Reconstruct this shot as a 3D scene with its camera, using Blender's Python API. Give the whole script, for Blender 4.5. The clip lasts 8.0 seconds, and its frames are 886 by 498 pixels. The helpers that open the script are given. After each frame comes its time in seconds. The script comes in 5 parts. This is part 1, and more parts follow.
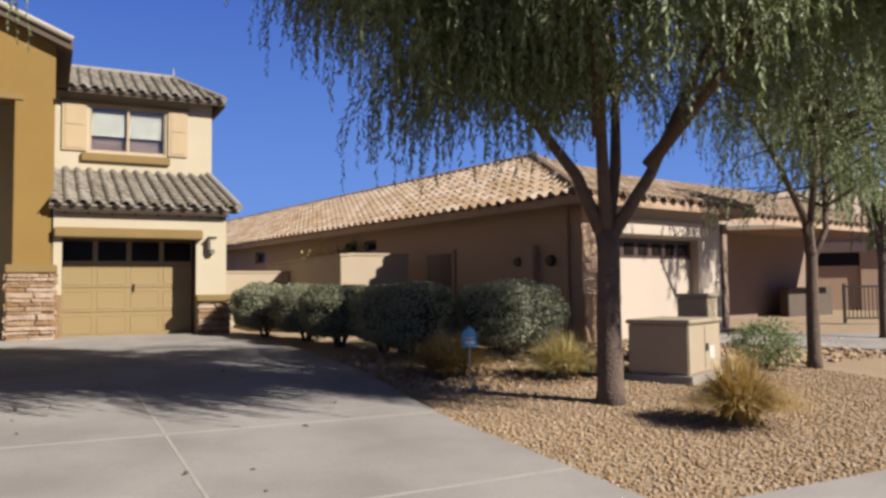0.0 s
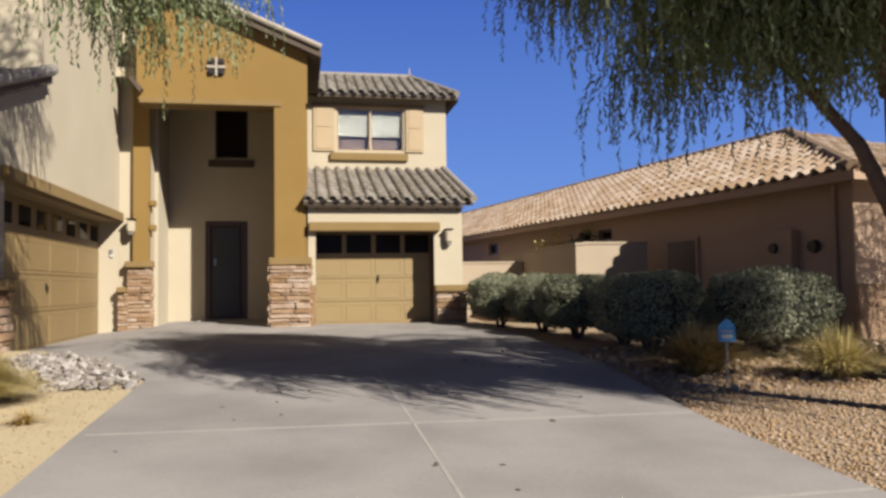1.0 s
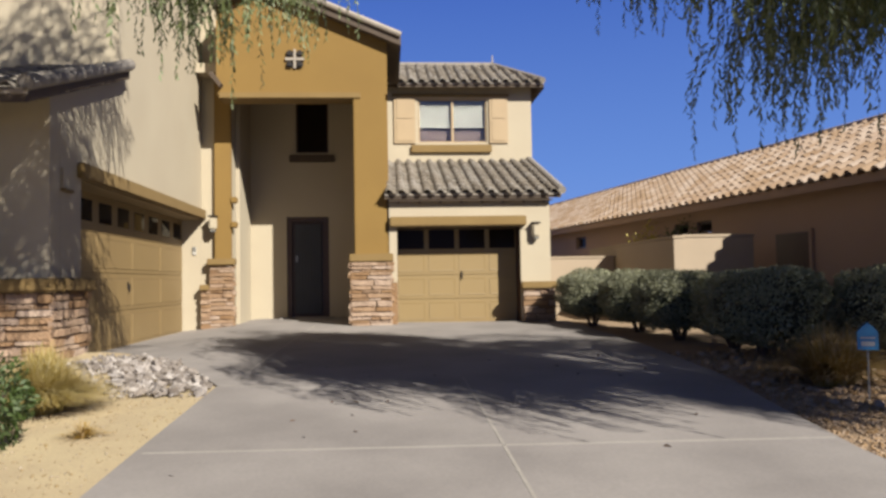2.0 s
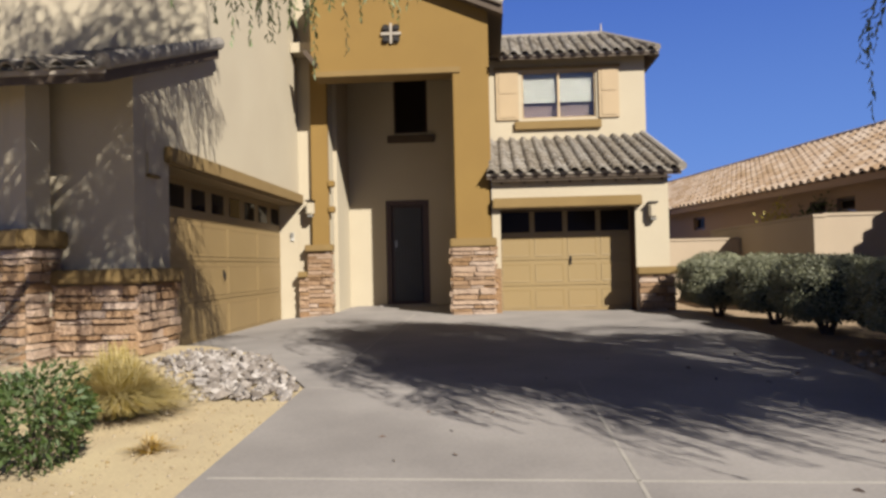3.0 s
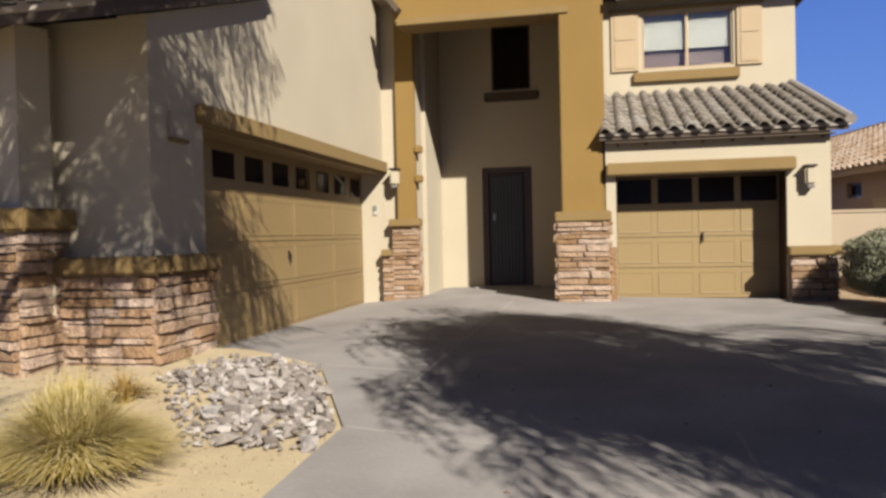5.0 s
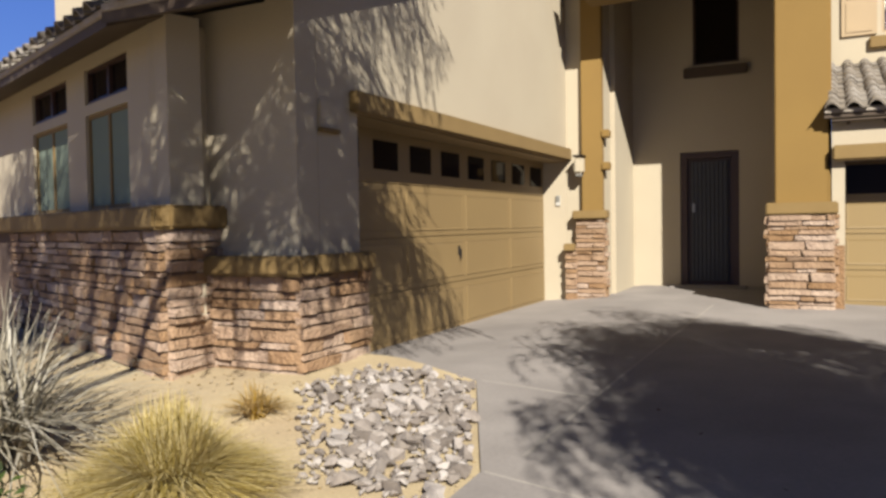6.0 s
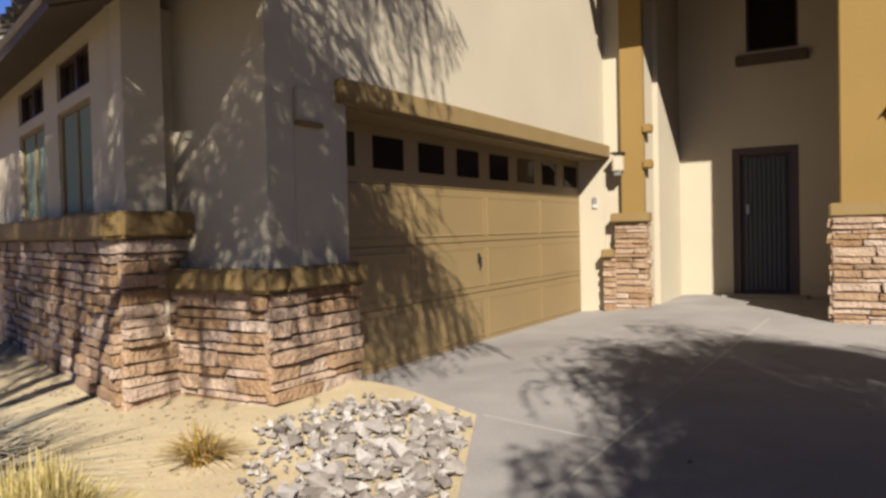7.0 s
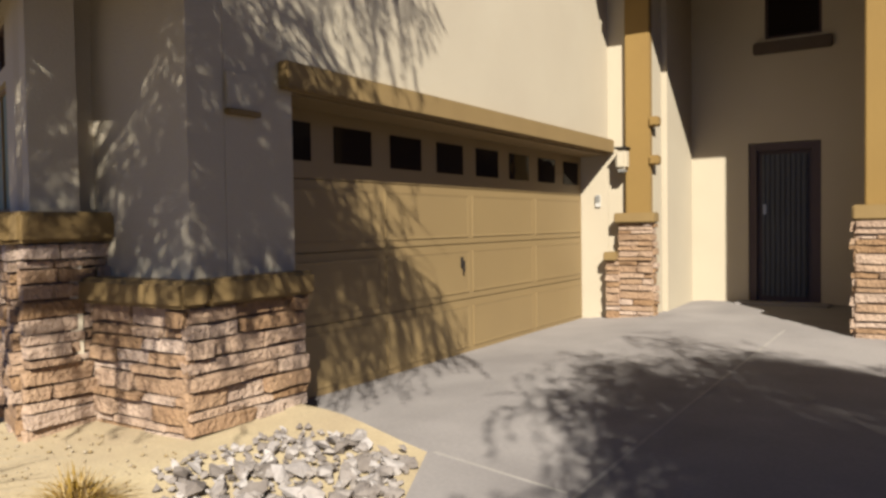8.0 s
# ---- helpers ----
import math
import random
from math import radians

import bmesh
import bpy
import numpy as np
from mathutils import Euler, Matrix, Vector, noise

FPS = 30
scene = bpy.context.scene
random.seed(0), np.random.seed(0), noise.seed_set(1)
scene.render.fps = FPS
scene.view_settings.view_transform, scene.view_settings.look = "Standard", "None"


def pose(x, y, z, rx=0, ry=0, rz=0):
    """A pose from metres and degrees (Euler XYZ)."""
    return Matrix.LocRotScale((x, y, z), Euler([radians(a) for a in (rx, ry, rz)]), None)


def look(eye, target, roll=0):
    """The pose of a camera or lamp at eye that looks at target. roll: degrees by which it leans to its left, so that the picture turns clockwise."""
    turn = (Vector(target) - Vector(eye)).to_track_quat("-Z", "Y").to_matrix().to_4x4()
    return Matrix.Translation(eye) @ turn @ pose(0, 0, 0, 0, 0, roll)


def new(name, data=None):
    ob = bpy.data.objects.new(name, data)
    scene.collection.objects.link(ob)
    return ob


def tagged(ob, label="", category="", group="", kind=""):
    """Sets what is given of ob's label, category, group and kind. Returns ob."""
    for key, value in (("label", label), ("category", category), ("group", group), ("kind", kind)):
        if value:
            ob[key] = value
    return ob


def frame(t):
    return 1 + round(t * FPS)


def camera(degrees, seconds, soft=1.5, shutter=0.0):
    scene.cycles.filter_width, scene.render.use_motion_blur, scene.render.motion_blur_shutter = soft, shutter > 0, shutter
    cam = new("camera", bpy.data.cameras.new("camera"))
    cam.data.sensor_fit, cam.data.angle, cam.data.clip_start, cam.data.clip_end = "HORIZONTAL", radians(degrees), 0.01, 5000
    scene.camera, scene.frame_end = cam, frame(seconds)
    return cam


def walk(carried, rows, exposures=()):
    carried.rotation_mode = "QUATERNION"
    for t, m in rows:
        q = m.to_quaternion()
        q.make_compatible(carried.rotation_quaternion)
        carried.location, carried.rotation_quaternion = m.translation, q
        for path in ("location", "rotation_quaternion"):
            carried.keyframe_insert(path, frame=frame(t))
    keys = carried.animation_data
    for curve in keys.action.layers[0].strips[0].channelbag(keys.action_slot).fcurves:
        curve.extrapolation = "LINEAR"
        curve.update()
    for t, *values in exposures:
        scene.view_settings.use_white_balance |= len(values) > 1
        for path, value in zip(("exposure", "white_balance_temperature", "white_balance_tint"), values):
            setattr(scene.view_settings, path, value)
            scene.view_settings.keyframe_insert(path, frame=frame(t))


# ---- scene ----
cam = camera(60.1, 8.0, soft=2.9)
# seconds, place in metres, turn in degrees
PATH = [
    (0.0, -0.000, -0.000, 1.425, 93.18, 0.70, -27.39),
    (0.5, -0.011, 0.110, 1.394, 92.99, 0.75, -16.65),
    (1.0, -0.009, 0.380, 1.407, 92.73, 0.78, -10.40),
    (1.5, 0.045, 0.766, 1.410, 92.57, 0.90, -7.68),
    (2.0, 0.065, 1.155, 1.465, 92.38, 0.98, -4.16),
    (2.2, 0.060, 1.341, 1.498, 92.13, 1.10, -2.35),
    (3.5, 0.073, 2.678, 1.548, 90.67, 1.25, 5.62),
    (4.0, 0.103, 3.190, 1.581, 90.04, 1.23, 6.63),
    (5.5, 0.040, 4.866, 1.773, 88.30, 1.19, 18.24),
    (6.0, 0.046, 5.350, 1.813, 88.25, 0.98, 26.55),
    (6.5, 0.036, 5.899, 1.803, 88.60, 1.23, 29.60),
    (7.0, 0.002, 6.431, 1.834, 88.56, 1.32, 30.61),
    (7.5, -0.018, 6.899, 1.839, 88.53, 1.36, 32.66),
    (8.0, 0.004, 7.368, 1.903, 88.16, 0.87, 32.34),
]
walk(cam, [(t, pose(x, y, z, rx, ry, rz)) for t, x, y, z, rx, ry, rz in PATH],
     exposures=[(0.0, 1.08), (2.0, 1.02), (4.0, 1.03), (5.5, 1.08), (6.5, 1.16), (8.0, 1.18)])

# ---- world, sun and exposure ----
SUN = Vector((0.744, -1.0, 0.849)).normalized()          # towards the sun
world = bpy.data.worlds.new("sky_world")
scene.world = world
world.use_nodes = True
wn, wl = world.node_tree.nodes, world.node_tree.links
sky = wn.new("ShaderNodeTexSky")
sky.sky_type, sky.sun_disc = "NISHITA", False
sky.sun_elevation = math.asin(SUN.z)
sky.sun_rotation = math.atan2(SUN.x, SUN.y)
sky.altitude, sky.air_density, sky.dust_density, sky.ozone_density = 400.0, 1.0, 0.0, 5.0
tint = wn.new("ShaderNodeMix")
tint.data_type, tint.blend_type = "RGBA", "MULTIPLY"
tint.inputs["Factor"].default_value = 1.0
tint.inputs["B"].default_value = (0.82, 1.0, 1.72, 1)
wl.new(sky.outputs[0], tint.inputs["A"])
# the clear desert sky pales towards the horizon
where, split = wn.new("ShaderNodeTexCoord"), wn.new("ShaderNodeSeparateXYZ")
wl.new(where.outputs["Generated"], split.inputs[0])
ramp = wn.new("ShaderNodeValToRGB")
stops = ramp.color_ramp.elements
stops[0].position, stops[0].color = 0.0, (0.25, 0.44, 0.97, 1)
stops[1].position, stops[1].color = 1.0, (0.016, 0.017, 0.026, 1)
stops.new(0.14).color = (0.175, 0.35, 0.89, 1)
stops.new(0.42).color = (0.058, 0.15, 0.64, 1)
stops.new(0.62).color = (0.024, 0.032, 0.070, 1)
wl.new(split.outputs["Z"], ramp.inputs[0])
scaled = wn.new("ShaderNodeVectorMath")
scaled.operation = "SCALE"
scaled.inputs["Scale"].default_value = 0.54 / 0.06
wl.new(ramp.outputs[0], scaled.inputs[0])
grade = wn.new("ShaderNodeMix")
grade.data_type = "RGBA"
grade.inputs["Factor"].default_value = 0.05
wl.new(scaled.outputs[0], grade.inputs["A"])
wl.new(tint.outputs["Result"], grade.inputs["B"])
wl.new(grade.outputs["Result"], wn["Background"].inputs[0])
wn["Background"].inputs[1].default_value = 0.042
lamp = bpy.data.lights.new("sun", "SUN")
lamp.energy, lamp.angle, lamp.color = 5.0, radians(0.53), (1.0, 0.96, 0.875)
sun = new("sun", lamp)
sun.matrix_world = look(SUN * 60, (0, 0, 0))


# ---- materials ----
ALBEDO_SCALE = 0.56      # all base colours scaled down, so less bounced light fills the shade


def mat(name, color, rough=0.9, second=None, scale=6.0, grain=60.0, bump=0.3, dist=0.01, metal=0.0, vary=0.0, mix=0.5, spec=0.5,
        fine=0.25):
    """A surface with two scales of noise in its colour and a grain bump. vary: how far pieces differ from one another."""
    m = bpy.data.materials.new(name)
    m.use_nodes = True
    n, l = m.node_tree.nodes, m.node_tree.links
    b = n["Principled BSDF"]
    b.inputs["Roughness"].default_value, b.inputs["Metallic"].default_value = rough, metal
    b.inputs["Specular IOR Level"].default_value = spec
    second = second or tuple(c * 0.72 for c in color)
    color, second = tuple(c * ALBEDO_SCALE for c in color), tuple(c * ALBEDO_SCALE for c in second)
    geo = n.new("ShaderNodeNewGeometry")
    big, small = n.new("ShaderNodeTexNoise"), n.new("ShaderNodeTexNoise")
    for tex, s, d in ((big, scale, 5), (small, grain, 3)):
        tex.inputs["Scale"].default_value, tex.inputs["Detail"].default_value = s, d
        l.new(geo.outputs["Position"], tex.inputs["Vector"])
    ramp = n.new("ShaderNodeMapRange")
    ramp.inputs["From Min"].default_value, ramp.inputs["From Max"].default_value = 0.35, 0.68
    l.new(big.outputs[0], ramp.inputs["Value"])
    mx = n.new("ShaderNodeMix")
    mx.data_type = "RGBA"
    mx.inputs["A"].default_value, mx.inputs["B"].default_value = (*color, 1), (*second, 1)
    k = n.new("ShaderNodeMath")
    k.operation = "MULTIPLY"
    k.inputs[1].default_value = mix
    l.new(ramp.outputs[0], k.inputs[0])
    l.new(k.outputs[0], mx.inputs["Factor"])
    hsv = n.new("ShaderNodeHueSaturation")
    l.new(mx.outputs["Result"], hsv.inputs["Color"])
    val = n.new("ShaderNodeMapRange")
    val.inputs["To Min"].default_value, val.inputs["To Max"].default_value = 1 - fine, 1 + fine
    l.new(small.outputs[0], val.inputs["Value"])
    if vary:
        info, isl = n.new("ShaderNodeObjectInfo"), n.new("ShaderNodeNewGeometry")
        add = n.new("ShaderNodeMath")
        add.operation = "ADD"
        l.new(info.outputs["Random"], add.inputs[0])
        l.new(isl.outputs["Random Per Island"], add.inputs[1])
        fr = n.new("ShaderNodeMath")
        fr.operation = "FRACT"
        l.new(add.outputs[0], fr.inputs[0])
        vr = n.new("ShaderNodeMapRange")
        vr.inputs["To Min"].default_value, vr.inputs["To Max"].default_value = 1 - vary, 1 + vary
        l.new(fr.outputs[0], vr.inputs["Value"])
        mu = n.new("ShaderNodeMath")
        mu.operation = "MULTIPLY"
        l.new(vr.outputs[0], mu.inputs[0])
        l.new(val.outputs[0], mu.inputs[1])
        l.new(mu.outputs[0], hsv.inputs["Value"])
        sr = n.new("ShaderNodeMapRange")
        sr.inputs["To Min"].default_value, sr.inputs["To Max"].default_value = 1.25, 0.75
        l.new(fr.outputs[0], sr.inputs["Value"])
        l.new(sr.outputs[0], hsv.inputs["Saturation"])
    else:
        l.new(val.outputs[0], hsv.inputs["Value"])
    l.new(hsv.outputs[0], b.inputs["Base Color"])
    if bump:
        bp = n.new("ShaderNodeBump")
        bp.inputs["Strength"].default_value, bp.inputs["Distance"].default_value = bump, dist
        l.new(small.outputs[0], bp.inputs["Height"])
        l.new(bp.outputs[0], b.inputs["Normal"])
    return m


CREAM = mat("cream_stucco", (0.66, 0.56, 0.40), 0.95, (0.58, 0.48, 0.34), 0.8, 70, 0.5, 0.008, fine=0.06)
OCHRE = mat("ochre_stucco", (0.335, 0.20, 0.05), 0.95, (0.285, 0.165, 0.042), 0.9, 70, 0.5, 0.008, fine=0.08)
TRIM = mat("ochre_trim", (0.32, 0.205, 0.07), 0.9, (0.26, 0.16, 0.052), 2.0, 60, 0.35, 0.006, fine=0.1)
SHUTTER = mat("tan_shutter", (0.60, 0.44, 0.26), 0.8, None, 2.0, 50, 0.1, 0.003, fine=0.05, mix=0.2)
FASCIA = mat("dark_fascia", (0.12, 0.08, 0.05), 0.8, None, 3.0, 40, 0.2, 0.004)
STONE = mat("ledge_stone", (0.52, 0.345, 0.215), 0.9, (0.35, 0.21, 0.13), 6.0, 30, 1.0, 0.03, vary=0.24, fine=0.25)
MORTAR = mat("dark_mortar", (0.16, 0.10, 0.07), 1.0, None, 8.0, 60, 0.6, 0.01)
TILE = mat("grey_roof_tile", (0.36, 0.31, 0.25), 0.9, (0.26, 0.215, 0.17), 4.0, 50, 0.3, 0.006, vary=0.22)
TILE_EDGE = mat("roof_mortar", (0.55, 0.47, 0.38), 0.9, None, 6.0, 50, 0.4, 0.01)
TILE_TAN = mat("tan_roof_tile", (0.52, 0.37, 0.25), 0.9, (0.38, 0.26, 0.18), 3.0, 50, 0.3, 0.006, vary=0.22)
DOOR = mat("tan_garage_door", (0.38, 0.26, 0.105), 0.55, (0.33, 0.22, 0.09), 1.2, 90, 0.08, 0.002, fine=0.05, mix=0.4)
DOOR_DARK = mat("brown_garage_door", (0.35, 0.238, 0.102), 0.55, (0.30, 0.20, 0.088), 1.2, 90, 0.08, 0.002, fine=0.05, mix=0.4)
IRON = mat("dark_iron", (0.035, 0.028, 0.024), 0.5, None, 9.0, 80, 0.2, 0.002, metal=0.3)
DARKWOOD = mat("dark_brown_paint", (0.072, 0.030, 0.020), 0.5, None, 6.0, 70, 0.1, 0.002)
SCREEN = mat("security_mesh", (0.10, 0.10, 0.105), 0.6, (0.07, 0.07, 0.075), 3.0, 120, 0.2, 0.002)
WHITE = mat("white_vinyl", (0.72, 0.68, 0.60), 0.5, None, 3.0, 60, 0.05, 0.002, fine=0.04, mix=0.1)
# matte green-grey put in place of reflections in the glass
PANE_COVER = mat("green_grey_pane_cover", (0.24, 0.30, 0.22), 0.9, None, 2.0, 60, 0.0, fine=0.05, mix=0.2)
BLIND = mat("window_blind", (0.27, 0.255, 0.22), 0.7, None, 2.0, 60, 0.0, fine=0.03, mix=0.1)
CONCRETE = mat("concrete", (0.42, 0.375, 0.34), 0.9, (0.285, 0.252, 0.23), 0.9, 38, 0.3, 0.004, fine=0.16, mix=0.85)
JOINT = mat("pale_joint", (0.50, 0.45, 0.39), 0.95, None, 5.0, 50, 0.3, 0.004)
ASPHALT = mat("asphalt", (0.06, 0.058, 0.056), 0.95, None, 1.0, 90, 0.5, 0.006)
SOIL = mat("tan_gravel_ground", (0.47, 0.33, 0.20), 1.0, (0.36, 0.24, 0.14), 2.0, 40, 0.9, 0.02, fine=0.35)
SOIL_L = mat("golden_granite_ground", (0.67, 0.53, 0.31), 1.0, (0.47, 0.35, 0.21), 1.3, 60, 0.5, 0.010, fine=0.28, mix=0.75)
GRAVEL = mat("tan_gravel", (0.51, 0.345, 0.20), 0.95, (0.38, 0.245, 0.14), 8.0, 60, 0.3, 0.004, vary=0.16)
GRAVEL_L = mat("golden_gravel", (0.46, 0.35, 0.20), 0.95, (0.36, 0.27, 0.16), 8.0, 60, 0.3, 0.004, vary=0.15)
ROCK = mat("grey_broken_rock", (0.43, 0.37, 0.32), 0.9, (0.22, 0.18, 0.155), 9.0, 40, 0.6, 0.01, vary=0.42)
BARK = mat("grey_brown_bark", (0.19, 0.125, 0.09), 0.95, (0.10, 0.066, 0.048), 9.0, 45, 1.0, 0.03)
LEAF = mat("willow_leaf", (0.34, 0.40, 0.17), 0.55, (0.24, 0.275, 0.135), 2.0, 30, 0.0, vary=0.4)
LEAF_HEDGE = mat("hedge_leaf", (0.42, 0.42, 0.26), 0.65, (0.28, 0.28, 0.165), 4.0, 30, 0.0, vary=0.25)
# near-black, painted as the shade deep inside the clipped bushes
INNER_SHADE = mat("hedge_inner_shade", (0.03, 0.033, 0.016), 0.9, None, 10.0, 40, 0.8, 0.03)
STRAW = mat("straw_grass", (0.72, 0.48, 0.15), 0.8, (0.55, 0.36, 0.11), 6.0, 30, 0.0, vary=0.35)
STRAW_G = mat("green_gold_grass", (0.82, 0.64, 0.24), 0.8, (0.60, 0.48, 0.15), 5.0, 30, 0.0, vary=0.35)
SPIKE = mat("pale_spiky_leaf", (0.50, 0.44, 0.33), 0.7, (0.34, 0.31, 0.23), 6.0, 30, 0.0, vary=0.3)
GREEN = mat("shrub_leaf", (0.11, 0.17, 0.04), 0.6, (0.07, 0.10, 0.03), 6.0, 30, 0.0, vary=0.4)
YELLOW = mat("yellow_blossom", (0.75, 0.60, 0.04), 0.7, None, 6.0, 30, 0.0, vary=0.2)
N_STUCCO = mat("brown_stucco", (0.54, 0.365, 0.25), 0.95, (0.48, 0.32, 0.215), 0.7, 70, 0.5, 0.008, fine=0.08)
# N_STUCCO darkened: the porch shade is put into the colour
N_STUCCO_SHADED = mat("shaded_brown_stucco", (0.34, 0.235, 0.175), 0.95, (0.29, 0.195, 0.145), 0.7, 70, 0.5, 0.008, fine=0.08)
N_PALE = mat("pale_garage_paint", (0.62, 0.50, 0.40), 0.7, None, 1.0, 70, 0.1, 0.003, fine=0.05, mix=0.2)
N_WALL = mat("pale_block_wall", (0.56, 0.44, 0.31), 0.95, (0.48, 0.37, 0.26), 1.0, 60, 0.4, 0.006, fine=0.08)
BOXTAN = mat("tan_utility_paint", (0.50, 0.39, 0.26), 0.6, None, 1.5, 70, 0.06, 0.002, fine=0.05, mix=0.3)
BLUE = mat("blue_sign", (0.06, 0.32, 0.60), 0.4, None, 3.0, 60, 0.0, fine=0.03, mix=0.1)
METAL = mat("galvanised_metal", (0.5, 0.5, 0.5), 0.4, None, 6.0, 60, 0.0, metal=0.9)


def glass_mat():
    m = bpy.data.materials.new("dark_glass")
    m.use_nodes = True
    b = m.node_tree.nodes["Principled BSDF"]
    b.inputs["Base Color"].default_value = (0.014, 0.010, 0.008, 1)
    b.inputs["Roughness"].default_value = 0.04
    b.inputs["Specular IOR Level"].default_value = 0.04
    return m


def clear_mat():
    m = bpy.data.materials.new("clear_glass")
    m.use_nodes = True
    b = m.node_tree.nodes["Principled BSDF"]
    b.inputs["Base Color"].default_value = (0.92, 0.96, 0.95, 1)
    b.inputs["Roughness"].default_value = 0.02
    b.inputs["Transmission Weight"].default_value = 1.0
    return m


GLASS, CLEAR = glass_mat(), clear_mat()


def let_light_through(m, share):
    """Thin leaves pass some of the light that falls on their back."""
    n, l = m.node_tree.nodes, m.node_tree.links
    b, out = n["Principled BSDF"], n["Material Output"]
    tr, mx = n.new("ShaderNodeBsdfTranslucent"), n.new("ShaderNodeMixShader")
    l.new(b.inputs["Base Color"].links[0].from_socket, tr.inputs["Color"])
    mx.inputs[0].default_value = share
    l.new(b.outputs[0], mx.inputs[1])
    l.new(tr.outputs[0], mx.inputs[2])
    l.new(mx.outputs[0], out.inputs["Surface"])


for m, share in ((LEAF, 0.42), (LEAF_HEDGE, 0.3), (GREEN, 0.3), (STRAW, 0.3), (STRAW_G, 0.3)):
    let_light_through(m, share)

# ---- helpers for building ----
ORIGIN = {}
TURNED = []      # holds a turn while an oblique wall is built


def thing(name, base, label, category, group="", kind=""):
    e = tagged(new(name), label, category, group, kind)
    e.location = base
    e.empty_display_size = 0.2
    ORIGIN[e.name] = Vector(base)
    return e


def part(name, bm, material, parent=None, label="", smooth=False):
    """Links a bmesh given in world metres as one mesh under its thing or part."""
    base = ORIGIN[parent.name] if parent else Vector((0, 0, 0))
    if TURNED:
        bmesh.ops.transform(bm, matrix=TURNED[0], verts=bm.verts)
    bmesh.ops.translate(bm, verts=bm.verts, vec=-base)
    me = bpy.data.meshes.new(name)
    bm.to_mesh(me)
    bm.free()
    return mesh_part(name, me, material, parent, label, smooth)


def mesh_part(name, me, material, parent=None, label="", smooth=False):
    me.materials.append(material)
    if smooth:
        me.polygons.foreach_set("use_smooth", [True] * len(me.polygons))
    ob = new(name, me)
    if parent:
        ob.parent = parent
        ORIGIN[ob.name] = ORIGIN[parent.name]
    if label:
        ob["label"] = label
    return ob


def box(x0, y0, z0, x1, y1, z1, bevel=0.0, bm=None):
    bm = bm or bmesh.new()
    r = bmesh.ops.create_cube(bm, size=1)
    vs = r["verts"]
    bmesh.ops.scale(bm, vec=(abs(x1 - x0), abs(y1 - y0), abs(z1 - z0)), verts=vs)
    bmesh.ops.translate(bm, vec=((x0 + x1) / 2, (y0 + y1) / 2, (z0 + z1) / 2), verts=vs)
    if bevel:
        es = list({e for v in vs for e in v.link_edges})
        bmesh.ops.bevel(bm, geom=es, offset=bevel, segments=2, affect="EDGES")
    return bm


def slab(axis, a, b, u0, u1, z0, z1, holes=()):
    """An upright wall between a and b along its thin axis ('x' or 'y'), from u0 to u1 and z0 to z1, with holes (u0, u1, z0, z1) right through it."""
    us = sorted({u0, u1, *[h[0] for h in holes], *[h[1] for h in holes]})
    zs = sorted({z0, z1, *[h[2] for h in holes], *[h[3] for h in holes]})
    us, zs = [u for u in us if u0 <= u <= u1], [z for z in zs if z0 <= z <= z1]

    def solid(i, j):
        if not (0 <= i < len(us) - 1 and 0 <= j < len(zs) - 1):
            return False
        u, z = (us[i] + us[i + 1]) / 2, (zs[j] + zs[j + 1]) / 2
        return not any(h[0] < u < h[1] and h[2] < z < h[3] for h in holes)

    bm, seen = bmesh.new(), {}

    def v(i, j, k):
        key = (i, j, k)
        if key not in seen:
            d = (a, b)[k]
            seen[key] = bm.verts.new((d, us[i], zs[j]) if axis == "x" else (us[i], d, zs[j]))
        return seen[key]

    for i in range(len(us) - 1):
        for j in range(len(zs) - 1):
            if not solid(i, j):
                continue
            for k in (0, 1):
                bm.faces.new([v(i, j, k), v(i + 1, j, k), v(i + 1, j + 1, k), v(i, j + 1, k)])
            for di, dj, p, q in ((-1, 0, (0, 0), (0, 1)), (1, 0, (1, 0), (1, 1)), (0, -1, (0, 0), (1, 0)), (0, 1, (0, 1), (1, 1))):
                if not solid(i + di, j + dj):
                    bm.faces.new([v(i + p[0], j + p[1], 0), v(i + q[0], j + q[1], 0), v(i + q[0], j + q[1], 1), v(i + p[0], j + p[1], 1)])
    bmesh.ops.recalc_face_normals(bm, faces=bm.faces)
    return bm


def prism(points, axis, a, b):
    """A flat outline in (u, z), pushed from a to b along axis."""
    bm = bmesh.new()
    rings = []
    for d in (a, b):
        rings.append([bm.verts.new((d, u, z) if axis == "x" else (u, d, z)) for u, z in points])
    n = len(points)
    bm.faces.new(rings[0])
    bm.faces.new(rings[1])
    for i in range(n):
        bm.faces.new([rings[0][i], rings[0][(i + 1) % n], rings[1][(i + 1) % n], rings[1][i]])
    bmesh.ops.recalc_face_normals(bm, faces=bm.faces)
    return bm


